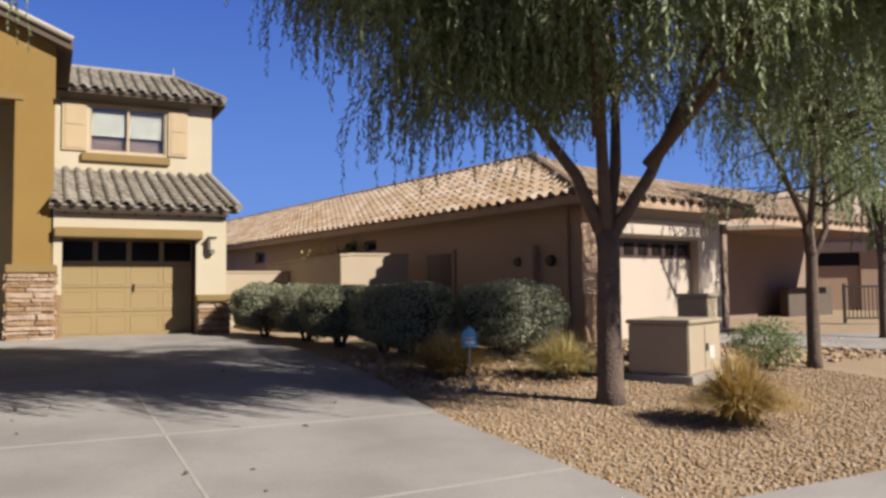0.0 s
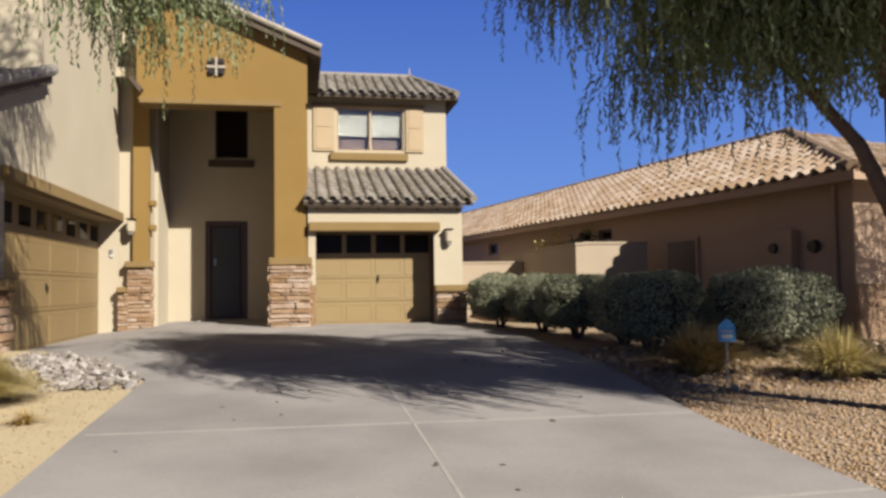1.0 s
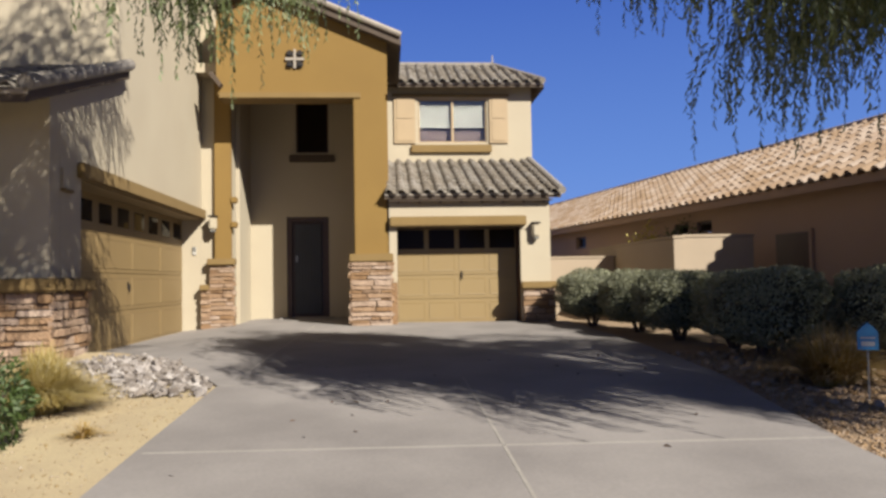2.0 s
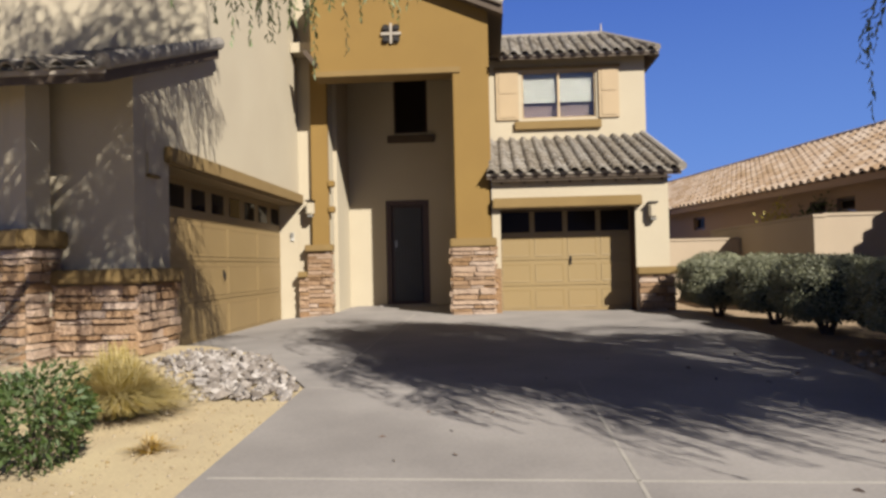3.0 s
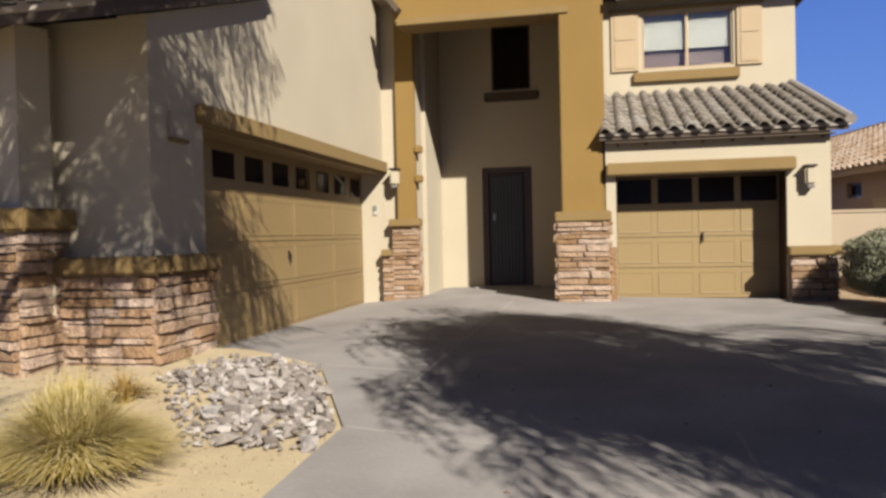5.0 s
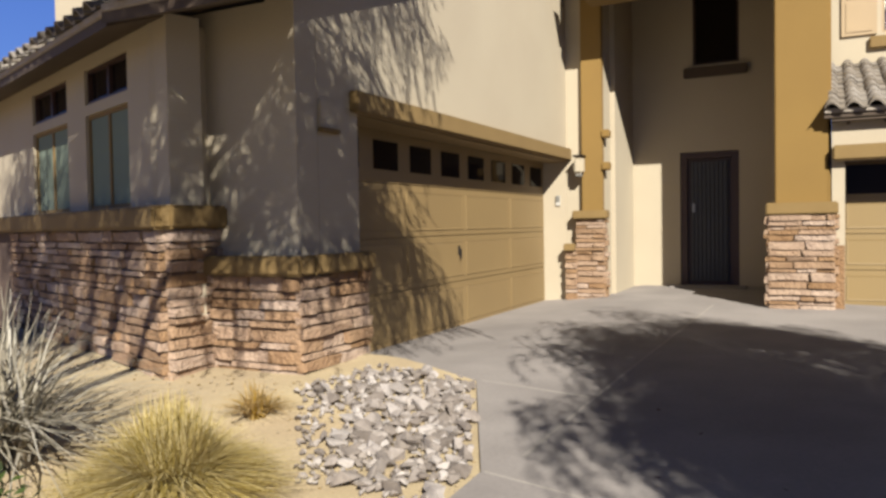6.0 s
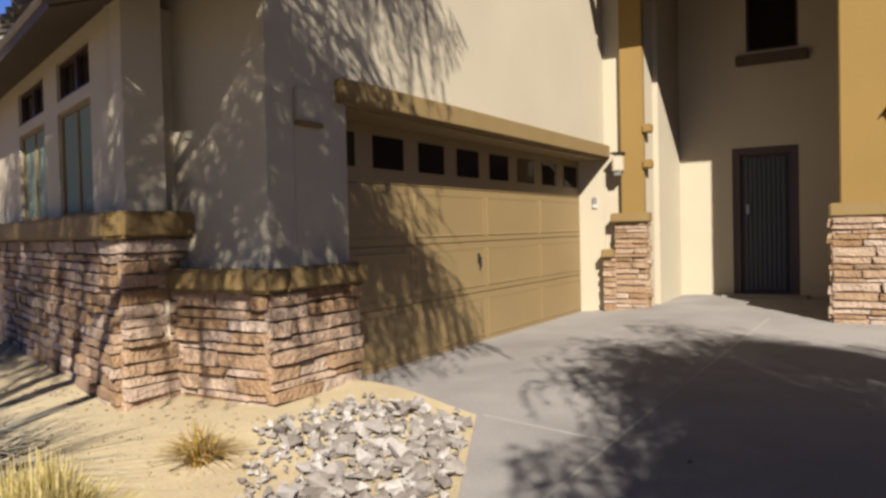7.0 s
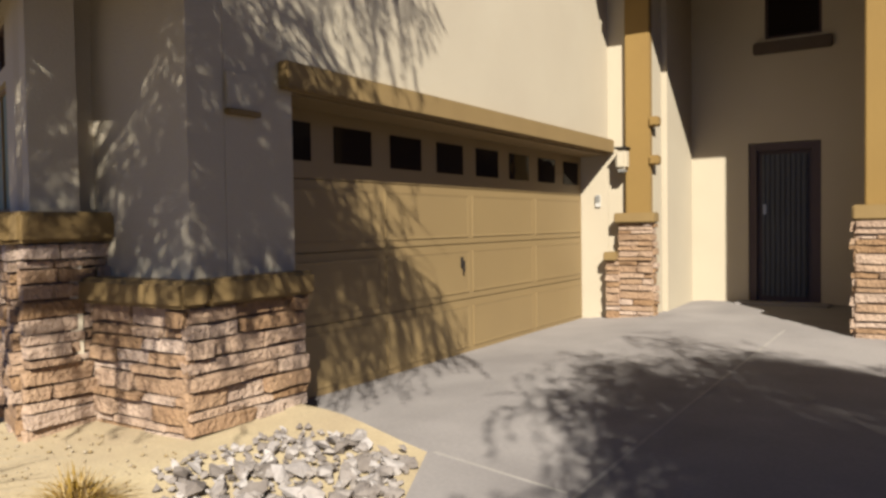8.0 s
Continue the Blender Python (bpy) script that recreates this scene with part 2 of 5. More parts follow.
def tube(points, radii, sides=8, bm=None):
    """A tapered limb along points."""
    bm = bm or bmesh.new()
    rings = []
    for i, p in enumerate(points):
        p = Vector(p)
        d = (Vector(points[min(i + 1, len(points) - 1)]) - Vector(points[max(i - 1, 0)])).normalized()
        s = d.orthogonal().normalized() if abs(d.z) > 0.99 else d.cross(Vector((0, 0, 1))).normalized()
        t = d.cross(s)
        rings.append([bm.verts.new(p + radii[i] * (math.cos(a) * s + math.sin(a) * t)) for a in [2 * math.pi * k / sides for k in range(sides)]])
    for r0, r1 in zip(rings, rings[1:]):
        for k in range(sides):
            bm.faces.new([r0[k], r0[(k + 1) % sides], r1[(k + 1) % sides], r1[k]])
    bm.faces.new(rings[-1])
    bm.faces.new(rings[0][::-1])
    return bm


def poly_mesh(name, verts, faces):
    me = bpy.data.meshes.new(name)
    me.from_pydata([tuple(v) for v in verts], [], faces)
    me.update()
    return me


PROFILE = [(-40, -1.5), (-2.5, -0.06), (0, 0.03), (6.5, 0.32), (9.5, 0.43), (12, 0.50), (17, 0.58), (20, 0.62), (60, 0.7), (400, 1.0)]


def G(y):
    """Height of the ground, which rises from the street to the house."""
    for (y0, z0), (y1, z1) in zip(PROFILE, PROFILE[1:]):
        if y <= y1:
            return z0 + (z1 - z0) * (y - y0) / (y1 - y0)
    return PROFILE[-1][1]


def ease(a):
    a = min(1.0, max(0.0, a))
    return a * a * (3 - 2 * a)


def bed(x, y):
    """Height of the planting bed, heaped up against the stone bases."""
    return G(y) + 0.15 * ease((y - 8.7) / 1.6) * ease((-2.4 - x) / 1.2)


def apron(x, y):
    """Height of the drive, which falls a little towards the wide garage door."""
    return G(y) - min(1.0, max(0.0, (-3.0 - x) / 1.4)) * (0.04 + 0.09 * min(1.0, max(0.0, (y - 11.4) / 6.6)))


def sheet(outline, lift, material, name, label, thick=0.06, step=0.5, kind="structure", height=None):
    """A ground sheet with an outline in plan, that follows the rise of the ground."""
    ys = [p[1] for p in outline]
    bm = bmesh.new()
    f = bm.faces.new([bm.verts.new((x, y, 0)) for x, y in outline])
    bmesh.ops.recalc_face_normals(bm, faces=[f])
    if f.normal.z < 0:
        f.normal_flip()
    for q in sorted({p[0] for p in PROFILE} | {min(ys) + step * k for k in range(1, int((max(ys) - min(ys)) / step))}):
        if min(ys) < q < max(ys):
            bmesh.ops.bisect_plane(bm, geom=list(bm.verts) + list(bm.edges) + list(bm.faces), plane_co=(0, q, 0), plane_no=(0, 1, 0))
    if height:
        for q in [-2.4 - 0.2 * k for k in range(11)]:
            bmesh.ops.bisect_plane(bm, geom=list(bm.verts) + list(bm.edges) + list(bm.faces), plane_co=(q, 0, 0), plane_no=(1, 0, 0))
    for v in bm.verts:
        v.co.z = (height(v.co.x, v.co.y) if height else G(v.co.y)) + lift
    if thick:
        r = bmesh.ops.extrude_face_region(bm, geom=list(bm.faces))
        low = set(bm.verts) - {g for g in r["geom"] if isinstance(g, bmesh.types.BMVert)}
        for v in low:
            v.co.z -= thick
        bmesh.ops.recalc_face_normals(bm, faces=bm.faces)
    return tagged(part(name, bm, material), label, name.replace("_", " "), kind=kind)


# ---- ground ----
def ground():
    verts, faces = [], []
    xs = [-400, -120, -40, -20, -10, -5, -3.2, -2.4, 0, 5, 10, 20, 40, 120, 400]
    ys = [-400, -120] + [p[0] for p in PROFILE if -41 <= p[0] <= 61] + [120, 400]
    for y in ys:
        for x in xs:
            verts.append((x, y, (G(max(y, -40)) if y < 100 else 0.75) - (0.25 if -5.1 < x < -3 and y > 8 else 0.05)))
    w = len(xs)
    for j in range(len(ys) - 1):
        for i in range(w - 1):
            faces.append((j * w + i, j * w + i + 1, (j + 1) * w + i + 1, (j + 1) * w + i))
    ob = mesh_part("ground", poly_mesh("ground", verts, faces), SOIL)
    tagged(ob, "tan desert gravel ground around the houses", "ground", kind="structure")


ground()
sheet([(-1.66, 2.6), (3.15, 2.6), (3.2, 4.3), (3.2, 6.1), (3.35, 7.4), (3.62, 9.1), (3.75, 12), (3.85, 17.1), (0.3, 17.7), (0.3, 20.0), (-4.5, 20.0),
       (-4.5, 11.42), (-2.66, 11.36), (-1.70, 9.27)], 0.0, CONCRETE, "driveway", "sloping grey concrete driveway with pale joints, partly in tree shade", height=apron)
sheet([(-30, -0.6), (40, -0.6), (40, 3.3), (3.2, 3.3), (3.15, 2.56), (-1.66, 2.56), (-1.66, 3.3), (-30, 3.3)], 0.006, CONCRETE, "pavement", "pale grey concrete pavement along the street")
sheet([(-60, -9), (60, -9), (60, -0.65), (-60, -0.65)], -0.03, ASPHALT, "road", "dark asphalt street", thick=0.01)
sheet([(-12, 3.35), (-1.69, 3.35), (-1.69, 9.25), (-2.64, 11.33), (-4.0, 11.5), (-12, 11.5)], -0.022, SOIL_L, "gravel_bed", "golden decomposed granite planting bed", thick=0.02, height=bed)
sheet([(9.7, 11.35), (12.6, 11.95), (16.5, 9.6), (20.5, 7.2), (25, 3.4), (15.5, 3.4), (12.6, 8.0)], -0.012, CONCRETE, "neighbour_drive", "pale concrete drive of the neighbouring house")
for pts in ([(0.838, 2.7), (0.862, 2.7), (0.875, 9.4), (0.851, 9.4)], [(-1.62, 6.56), (3.2, 6.38), (3.2, 6.41), (-1.62, 6.59)],
            [(-1.58, 9.6), (-1.55, 9.6), (-1.42, 17.2), (-1.45, 17.2)], [(-2.6, 11.325), (-1.60, 11.075), (-1.60, 11.10), (-2.6, 11.35)],
            [(-1.68, 9.265), (-0.30, 8.88), (-0.30, 8.90), (-1.68, 9.285)],
            [(-1.6, 4.15), (3.18, 4.27), (3.18, 4.30), (-1.6, 4.18)]):
    sheet(pts, 0.002, JOINT, "driveway_joint", "pale filled joint in the concrete", thick=0.004)


# ---- roofs ----
def tile_mesh(width, length, name):
    """One curved roof tile: high roll and low pan, 14 mm thick, lower end towards -y."""
    prof, n = [], 10
    for i in range(n + 1):
        a = i / n
        prof.append((width * (a - 0.5), 0.24 * width * max(0.0, math.sin(math.pi * min(a / 0.62, 1.0))) ** 0.8 - 0.02 * (a > 0.62)))
    verts, faces = [], []
    for y, up, s in ((-length * 0.54, 0.030, 1.0), (length * 0.5, 0.0, 0.94)):
        for x, z in prof:
            verts.append((x * s, y, z + up))
    for x, z in prof:
        verts.append((x, -length * 0.54, z + 0.012))
    m = n + 1
    for i in range(n):
        faces.append((i, i + 1, m + i + 1, m + i))
        faces.append((2 * m + i, 2 * m + i + 1, i + 1, i))
    # the lip: the lower end is 18 mm thick
    for i in range(2 * m, 3 * m):
        verts[i] = (verts[i][0], verts[i][1], verts[i][2] - 0.005)
    return poly_mesh(name, verts, faces)


def tile_field(parent, eave0, along, up, cols, rows, w, l, material, inside=None, joined=False):
    """Tiles in rows up a roof plane. along: unit vector along the eave, up: unit vector up the slope."""
    nrm = along.cross(up).normalized()
    base = ORIGIN[parent.name]
    rnd = random.Random(5)
    rot = Matrix((along, up, nrm)).transposed().to_4x4()
    src = tile_mesh(w * 1.02, l * 1.12, "tile")
    if not joined:
        src.materials.append(material)
    sv = np.array([v.co[:] for v in src.vertices])
    sf = [tuple(p.vertices) for p in src.polygons]
    verts, faces = [], []
    for r in range(rows):
        for c in range(cols):
            p = eave0 + along * (w * (c + 0.5)) + up * (l * (r + 0.5)) + nrm * (0.02 + rnd.uniform(-0.006, 0.006))
            if inside and not inside(p):
                continue
            m = Matrix.Translation(p - base) @ rot @ pose(0, 0, 0, rnd.uniform(-1.2, 1.2), rnd.uniform(-1.5, 1.5), rnd.uniform(-1.5, 1.5))
            if joined:
                a = np.array(m)
                k = len(verts)
                verts.extend(map(tuple, sv @ a[:3, :3].T + a[:3, 3]))
                faces.extend(tuple(i + k for i in f) for f in sf)
            else:
                ob = new("tile", src)
                ob.parent = parent
                ob.matrix_local = m
    if joined:
        ob = mesh_part("tiles", poly_mesh("tiles", verts, faces), material, parent)
        ob["kind"] = "stuff"


# ---- ledge stone ----
STONES = []


def stone_variants():
    rnd = random.Random(11)
    for k in range(10):
        bm = bmesh.new()
        bmesh.ops.create_cube(bm, size=1)
        bmesh.ops.subdivide_edges(bm, edges=[e for e in bm.edges if abs(e.verts[0].co.x - e.verts[1].co.x) > 0.5], cuts=1)
        for v in bm.verts:
            v.co.x += rnd.uniform(-0.035, 0.035)
            v.co.z += rnd.uniform(-0.09, 0.09)
            if v.co.y < 0:
                v.co.y += rnd.uniform(-0.12, 0.22)
                v.co.x *= 0.97
                v.co.z *= 0.90
        bmesh.ops.bevel(bm, geom=[e for e in bm.edges if e.verts[0].co.y < 0 and e.verts[1].co.y < 0 and not e.is_manifold is False], offset=0.05, segments=1, affect="EDGES")
        me = bpy.data.meshes.new("stone")
        bm.to_mesh(me)
        bm.free()
        me.materials.append(STONE)
        STONES.append(me)


stone_variants()


def stone_face(parent, start, along, out, width, z0, z1, seed):
    """Coursed ledge stones on a flat backing: start is the lower corner, along runs to the right seen from outside."""
    rnd = random.Random(seed)
    base = ORIGIN[parent.name]
    rot = Matrix((along, -out, Vector((0, 0, 1)))).transposed().to_4x4()
    z = z0
    while z < z1 - 0.02:
        h = min(rnd.choice((0.055, 0.07, 0.085, 0.10, 0.125)), z1 - z)
        if z1 - z - h < 0.04:
            h = z1 - z
        u = 0.0
        while u < width - 0.01:
            w = min(rnd.uniform(0.18, 0.56), width - u)
            if width - u - w < 0.09:
                w = width - u
            d = rnd.uniform(0.042, 0.10)
            m = Matrix.Translation(start + along * (u + w / 2) + out * (d / 2 - 0.02) + Vector((0, 0, z - start.z + h / 2)) - base) @ rot
            ob = new("stone", rnd.choice(STONES))
            ob.parent = parent
            ob.matrix_local = m @ pose(0, 0, 0, 0, 0, rnd.uniform(-1.5, 1.5)) @ Matrix.Diagonal((w - 0.006, d, h - 0.010, 1))
            u += w
        z += h


X, Y, Z = Vector((1, 0, 0)), Vector((0, 1, 0)), Vector((0, 0, 1))
GZ = 0.585      # height of the garage floors

# ---- the house ----
house = thing("house", (-2.0, 17.0, GZ), "two-storey cream and ochre stucco house with stone bases and tiled roofs", "house")
W_GAR, TW = -3.96, 17.2
# side wall with the wide garage opening; it runs up as the upper storey
part("wall", slab("x", W_GAR - 0.5, W_GAR, 10.925, 20.2, 0.2, 3.6, [(11.57, 18.16, 0.2, 2.90)]), CREAM, house, "cream stucco garage wall")
part("wall", slab("x", W_GAR - 0.3, W_GAR, 13.0, 20.2, 3.6, 9.3), CREAM, house)
part("wall", prism([(10.62, 3.6), (13.0, 3.6), (13.0, 4.60), (10.62, 3.78)], "x", W_GAR - 0.3, W_GAR), CREAM, house)
part("wall", slab("y", 13.0, 13.3, -10.1, W_GAR - 0.302, 3.6, 9.3), CREAM, house)
part("wall", slab("x", -10.1, -9.8, 13.3, 20.0, 3.6, 9.3), CREAM, house)
part("wall", box(W_GAR + 0.002, 18.17, 0.3, -3.30, 18.6, 9.0), CREAM, house)
part("wall", slab("y", 10.62, 10.92, -5.1, W_GAR, 0.3, 3.6), CREAM, house)
part("wall", slab("y", 10.62, 10.92, -5.1, W_GAR - 0.302, 3.6, 3.76), CREAM, house)
part("wall", slab("x", -5.25, -4.95, 10.24, 11.0, 0.3, 3.62), CREAM, house)
# front room
FW = [(-7.05, -5.85, 2.04, 3.02), (-7.05, -5.85, 3.13, 3.50), (-9.00, -7.65, 2.04, 3.02), (-9.00, -7.65, 3.13, 3.50)]
CORNER = Vector((-4.95, 10.12, 0))
OBLIQUE = Matrix.Translation(CORNER) @ Matrix.Rotation(radians(-21), 4, "Z") @ Matrix.Translation(-CORNER)
TURNED.append(OBLIQUE)
part("wall", slab("y", 10.15, 10.45, -12.0, -4.95, 0.3, 3.65, FW), CREAM, house, "oblique front wall of the front room")
TURNED.clear()
part("wall", slab("x", -11.9, -11.6, 12.8, 20.0, 0.3, 3.5), CREAM, house)
# back of the garage and inside floor, seen only where the doors leave gaps
part("wall", slab("x", -4.9, -4.6, 11.2, 18.6, 0.3, 3.5), CREAM, house)

# entry: side and back walls, with door and window openings
part("wall", slab("x", -3.52, -3.22, 18.61, 20.0, 0.3, 6.8), CREAM, house)
part("wall", slab("y", 20.0, 20.3, -3.5, 0.12, 0.3, 6.8, [(-2.36, -1.34, 0.3, 3.08), (-2.12, -1.33, 4.65, 5.97)]), CREAM, house, "cream entry wall in shade")
part("ceiling", box(-3.95, 17.66, 6.0, 0.1, 20.0, 6.2), CREAM, house)
part("wall", slab("x", -0.2, 0.12, 17.66, 20.0, 0.3, 6.5), OCHRE, house)

# small garage: front and side walls, and the upper storey behind its roof
GY = 17.15
part("wall", slab("y", GY, GY + 0.3, 0.12, 3.52, 0.3, 3.22, [(0.28, 2.88, 0.3, 2.6)]), CREAM, house, "cream wall round the small garage door")
part("wall", slab("x", 3.22, 3.52, GY + 0.3, 26.0, 0.3, 3.3), CREAM, house)
UY = 20.6
part("wall", slab("y", UY, UY + 0.3, 0.12, 3.84, 3.6, 6.55, [(0.91, 2.68, 5.0, 6.15)]), CREAM, house, "cream upper wall with a shuttered window")
part("wall", slab("x", 3.54, 3.84, UY + 0.3, 25.5, 3.3, 6.55), CREAM, house)

# entry tower: gable front over two columns
APEX = -2.45
def gz(x):
    return 6.50 + 0.417 * (0.38 - x) if x > APEX else 6.50 + 0.417 * (0.38 - APEX) - 0.417 * (APEX - x)
front = [(-3.42, 5.42), (0.12, 5.42), (0.12, gz(0.12)), (APEX, gz(APEX)), (-3.42, gz(-3.42))]
part("gable", prism(front, "y", TW, TW + 0.45), OCHRE, house, "ochre stucco gable over the entry")
part("gable_side", slab("x", -0.2, 0.12, TW + 0.45, 20.0, 5.42, gz(0.12) - 0.02), OCHRE, house)
part("beam_trim", box(-3.36, TW - 0.07, 5.32, -0.44, TW + 0.5, 5.44, 0.012), TRIM, house)
part("column", box(-0.60, TW - 0.04, 2.04, 0.08, TW + 0.64, 5.42, 0.015), OCHRE, house, "tall ochre stucco column")
part("column_flare", prism([(0.075, 2.04), (0.19, 2.04), (0.17, 2.28), (0.10, 2.42), (0.075, 2.6)], "y", TW - 0.03, TW + 0.3), OCHRE, house)
part("column", box(-3.66, 18.05, 1.9, -3.30, 18.168, 5.99, 0.012), OCHRE, house, "narrow ochre stucco column")
for z in (2.66, 3.18):
    part("column_band", box(-3.31, 18.01, z * 1.037 - 0.067, -3.17, 18.16, z * 1.037 + 0.07, 0.02), OCHRE, house)
part("column_cap", box(-0.71, TW - 0.26, 1.88, 0.20, TW + 0.6, 2.05, 0.02), TRIM, house)
part("column_cap", box(-3.80, 17.93, 1.883, -3.21, 18.168, 2.028, 0.018), TRIM, house)


def veneer(name, b, label=""):
    return part(name, b, MORTAR, house, label or "stacked brown and pink ledge stone")


v = veneer("stone_base", box(-0.66, TW - 0.2, 0.3, 0.14, TW + 0.5, 1.88))
stone_face(v, Vector((-0.68, TW - 0.2, 0.5)), X, -Y, 0.84, 0.56, 1.88, 1)
stone_face(v, Vector((-0.66, TW + 0.5, 0.5)), -Y, -X, 0.72, 0.56, 1.88, 2)
stone_face(v, Vector((0.14, TW - 0.2, 0.5)), Y, X, 0.16, 0.56, 1.88, 3)
v = veneer("stone_base", box(-3.74, 18.03, 0.3, -3.28, 18.168, 1.883))
stone_face(v, Vector((-3.76, 18.03, 0.5)), X, -Y, 0.50, 0.50, 1.883, 4)
stone_face(v, Vector((-3.28, 18.03, 0.5)), Y, X, 0.16, 0.50, 1.883, 5)
v = veneer("stone_base", box(-3.92, 18.01, 0.3, -3.745, 18.165, 1.344))
stone_face(v, Vector((-3.94, 18.01, 0.5)), X, -Y, 0.21, 0.50, 1.344, 6)
part("stone_cap", box(-3.95, 17.90, 1.344, -3.76, 18.165, 1.47, 0.015), TRIM, house)
v = veneer("stone_base", box(2.92, GY - 0.1, 0.3, 3.56, GY + 0.32, 1.27))
stone_face(v, Vector((2.90, GY - 0.1, 0.5)), X, -Y, 0.68, 0.56, 1.27, 8)
stone_face(v, Vector((3.56, GY - 0.1, 0.5)), Y, X, 0.4, 0.56, 1.27, 9)
part("stone_cap", box(2.86, GY - 0.19, 1.27, 3.64, GY - 0.003, 1.42, 0.02), TRIM, house)
part("stone_cap", box(3.523, GY - 0.003, 1.27, 3.64, GY + 0.4, 1.42, 0.02), TRIM, house)
# front corner: high base on the front room, lower base by the garage
TURNED.append(OBLIQUE)
v = veneer("stone_base", box(-11.8, 10.06, 0.2, -4.92, 10.148, 1.82))
part("stone_cap", box(-11.8, 9.93, 1.82, -4.80, 10.147, 2.02, 0.025), TRIM, house)
TURNED.clear()
OB = OBLIQUE.to_3x3()
stone_face(v, OBLIQUE @ Vector((-9.7, 10.06, 0.4)), OB @ X, OB @ -Y, 4.82, 0.38, 1.82, 10)
v = veneer("stone_base", box(-4.948, 10.06, 0.2, -4.86, 10.75, 1.82))
stone_face(v, Vector((-4.86, 10.02, 0.4)), Y, X, 0.72, 0.40, 1.82, 11)
v = veneer("stone_base", box(-4.86, 10.53, 0.2, -3.90, 10.618, 1.41))
stone_face(v, Vector((-4.84, 10.53, 0.4)), X, -Y, 0.98, 0.42, 1.41, 12)
v = veneer("stone_base", box(-3.957, 10.53, 0.2, -3.89, 11.57, 1.41))
stone_face(v, Vector((-3.89, 10.49, 0.4)), Y, X, 1.07, 0.44, 1.41, 13)
part("stone_cap", box(-4.947, 9.96, 1.824, -4.74, 10.80, 2.024, 0.025), TRIM, house)
part("stone_cap", box(-4.86, 10.40, 1.41, -3.78, 10.617, 1.58, 0.025), TRIM, house)
part("stone_cap", box(-3.957, 10.62, 1.41, -3.78, 11.60, 1.58, 0.025), TRIM, house)
# garage head trims
# board added to darken the underside of the opening
part("soffit", box(W_GAR - 0.40, 11.575, 2.872, W_GAR - 0.004, 18.155, 2.898), DOOR_DARK, house, "brown soffit board")
part("lintel", box(W_GAR + 0.002, 11.42, 2.895, W_GAR + 0.10, 18.165, 3.095, 0.015), TRIM, house, "deep ochre trim over the wide garage door")
part("lintel", box(0.13, GY - 0.14, 2.605, 3.0, GY - 0.002, 2.81, 0.02), TRIM, house, "ochre trim over the small garage door")


def garage_door(x, y, z, along, out, width, height, cols, rows, material, panes):
    """A sectional door: long raised panels, a row of small panes on top, a lock handle."""
    door = part("garage_door", box(0, 0, 0, 0.01, 0.01, 0.01), material, house, "sectional garage door with raised panels and small top windows")
    rot = Matrix((along, -out, Z)).transposed().to_4x4()
    door.matrix_local = Matrix.Translation(Vector((x, y, z)) - ORIGIN[house.name]) @ rot
    me = bpy.data.meshes.new("garage_door")
    bm = bmesh.new()
    sh = height / rows
    box(0.01, 0.03, 0, width - 0.01, 0.05, height, 0, bm)
    bm.to_mesh(me)
    bm.free()
    me.materials.append(material)
    door.data = me
    ORIGIN[door.name] = Vector((0, 0, 0))
    pw = width / cols
    sec = bpy.data.meshes.new("section")
    bm = box(0, 0, 0.004, width, 0.028, sh - 0.004, 0.004)
    bm.to_mesh(sec)
    bm.free()
    sec.materials.append(material)
    for r in range(rows):
        ob = new("section", sec)
        ob.parent = door
        ob.location = (0, 0, r * sh)
    pan = bpy.data.meshes.new("panel")
    bm = box(-pw / 2 + 0.05, -0.009, 0.08, pw / 2 - 0.05, 0.01, sh - 0.08, 0.0)
    bmesh.ops.inset_region(bm, faces=[f for f in bm.faces if f.normal.y < -0.9], thickness=0.03, depth=-0.004)
    bm.to_mesh(pan)
    bm.free()
    pan.materials.append(material)
    gl = bpy.data.meshes.new("pane")
    # the small door's panes are widened to darken its shaded top section
    mg = 0.15 if panes < 1 else 0.05
    bm = box(-pw * panes / 2 + mg, -0.008, mg, pw * panes / 2 - mg, 0.01, sh - mg, 0.003)
    bm.to_mesh(gl)
    bm.free()
    gl.materials.append(GLASS)
    for r in range(rows):
        n = cols if r < rows - 1 else int(cols / panes)
        for c in range(n):
            ob = new("panel" if r < rows - 1 else "pane", pan if r < rows - 1 else gl)
            ob.parent = door
            ob.location = ((c + 0.5) * width / n, -0.002, r * sh)
    return door


d1 = garage_door(-4.38, 11.55, 0.44, Y, X, 6.63, 2.48, 4, 4, DOOR_DARK, 0.5)
d2 = garage_door(0.26, GY + 0.56, GZ - 0.02, X, -Y, 2.64, 2.06, 4, 4, DOOR, 1)
for d, u in ((d1, 3.1), (d2, 1.42)):
    bm = bmesh.new()
    box(u - 0.018, -0.03, 0.98, u + 0.018, -0.003, 1.10, 0.006, bm)
    box(u - 0.012, -0.055, 0.93, u + 0.012, -0.031, 1.06, 0.006, bm)
    part("lock_handle", bm, IRON, d, "dark lock handle")
part("jamb", slab("x", 0.10, 0.282, GY + 0.06, GY + 0.62, 0.3, 2.8), DARKWOOD, house, "dark brown painted reveal")
part("jamb", slab("x", 2.878, 3.2, GY + 0.06, GY + 0.62, 0.3, 2.8), DARKWOOD, house, "dark brown painted reveal")
part("soffit", box(0.283, GY + 0.06, 2.597, 2.877, GY + 0.62, 2.8), DARKWOOD, house)
part("stone_base", box(0.155, GY - 0.06, 0.3, 0.275, GY - 0.002, 1.45), STONE, house)

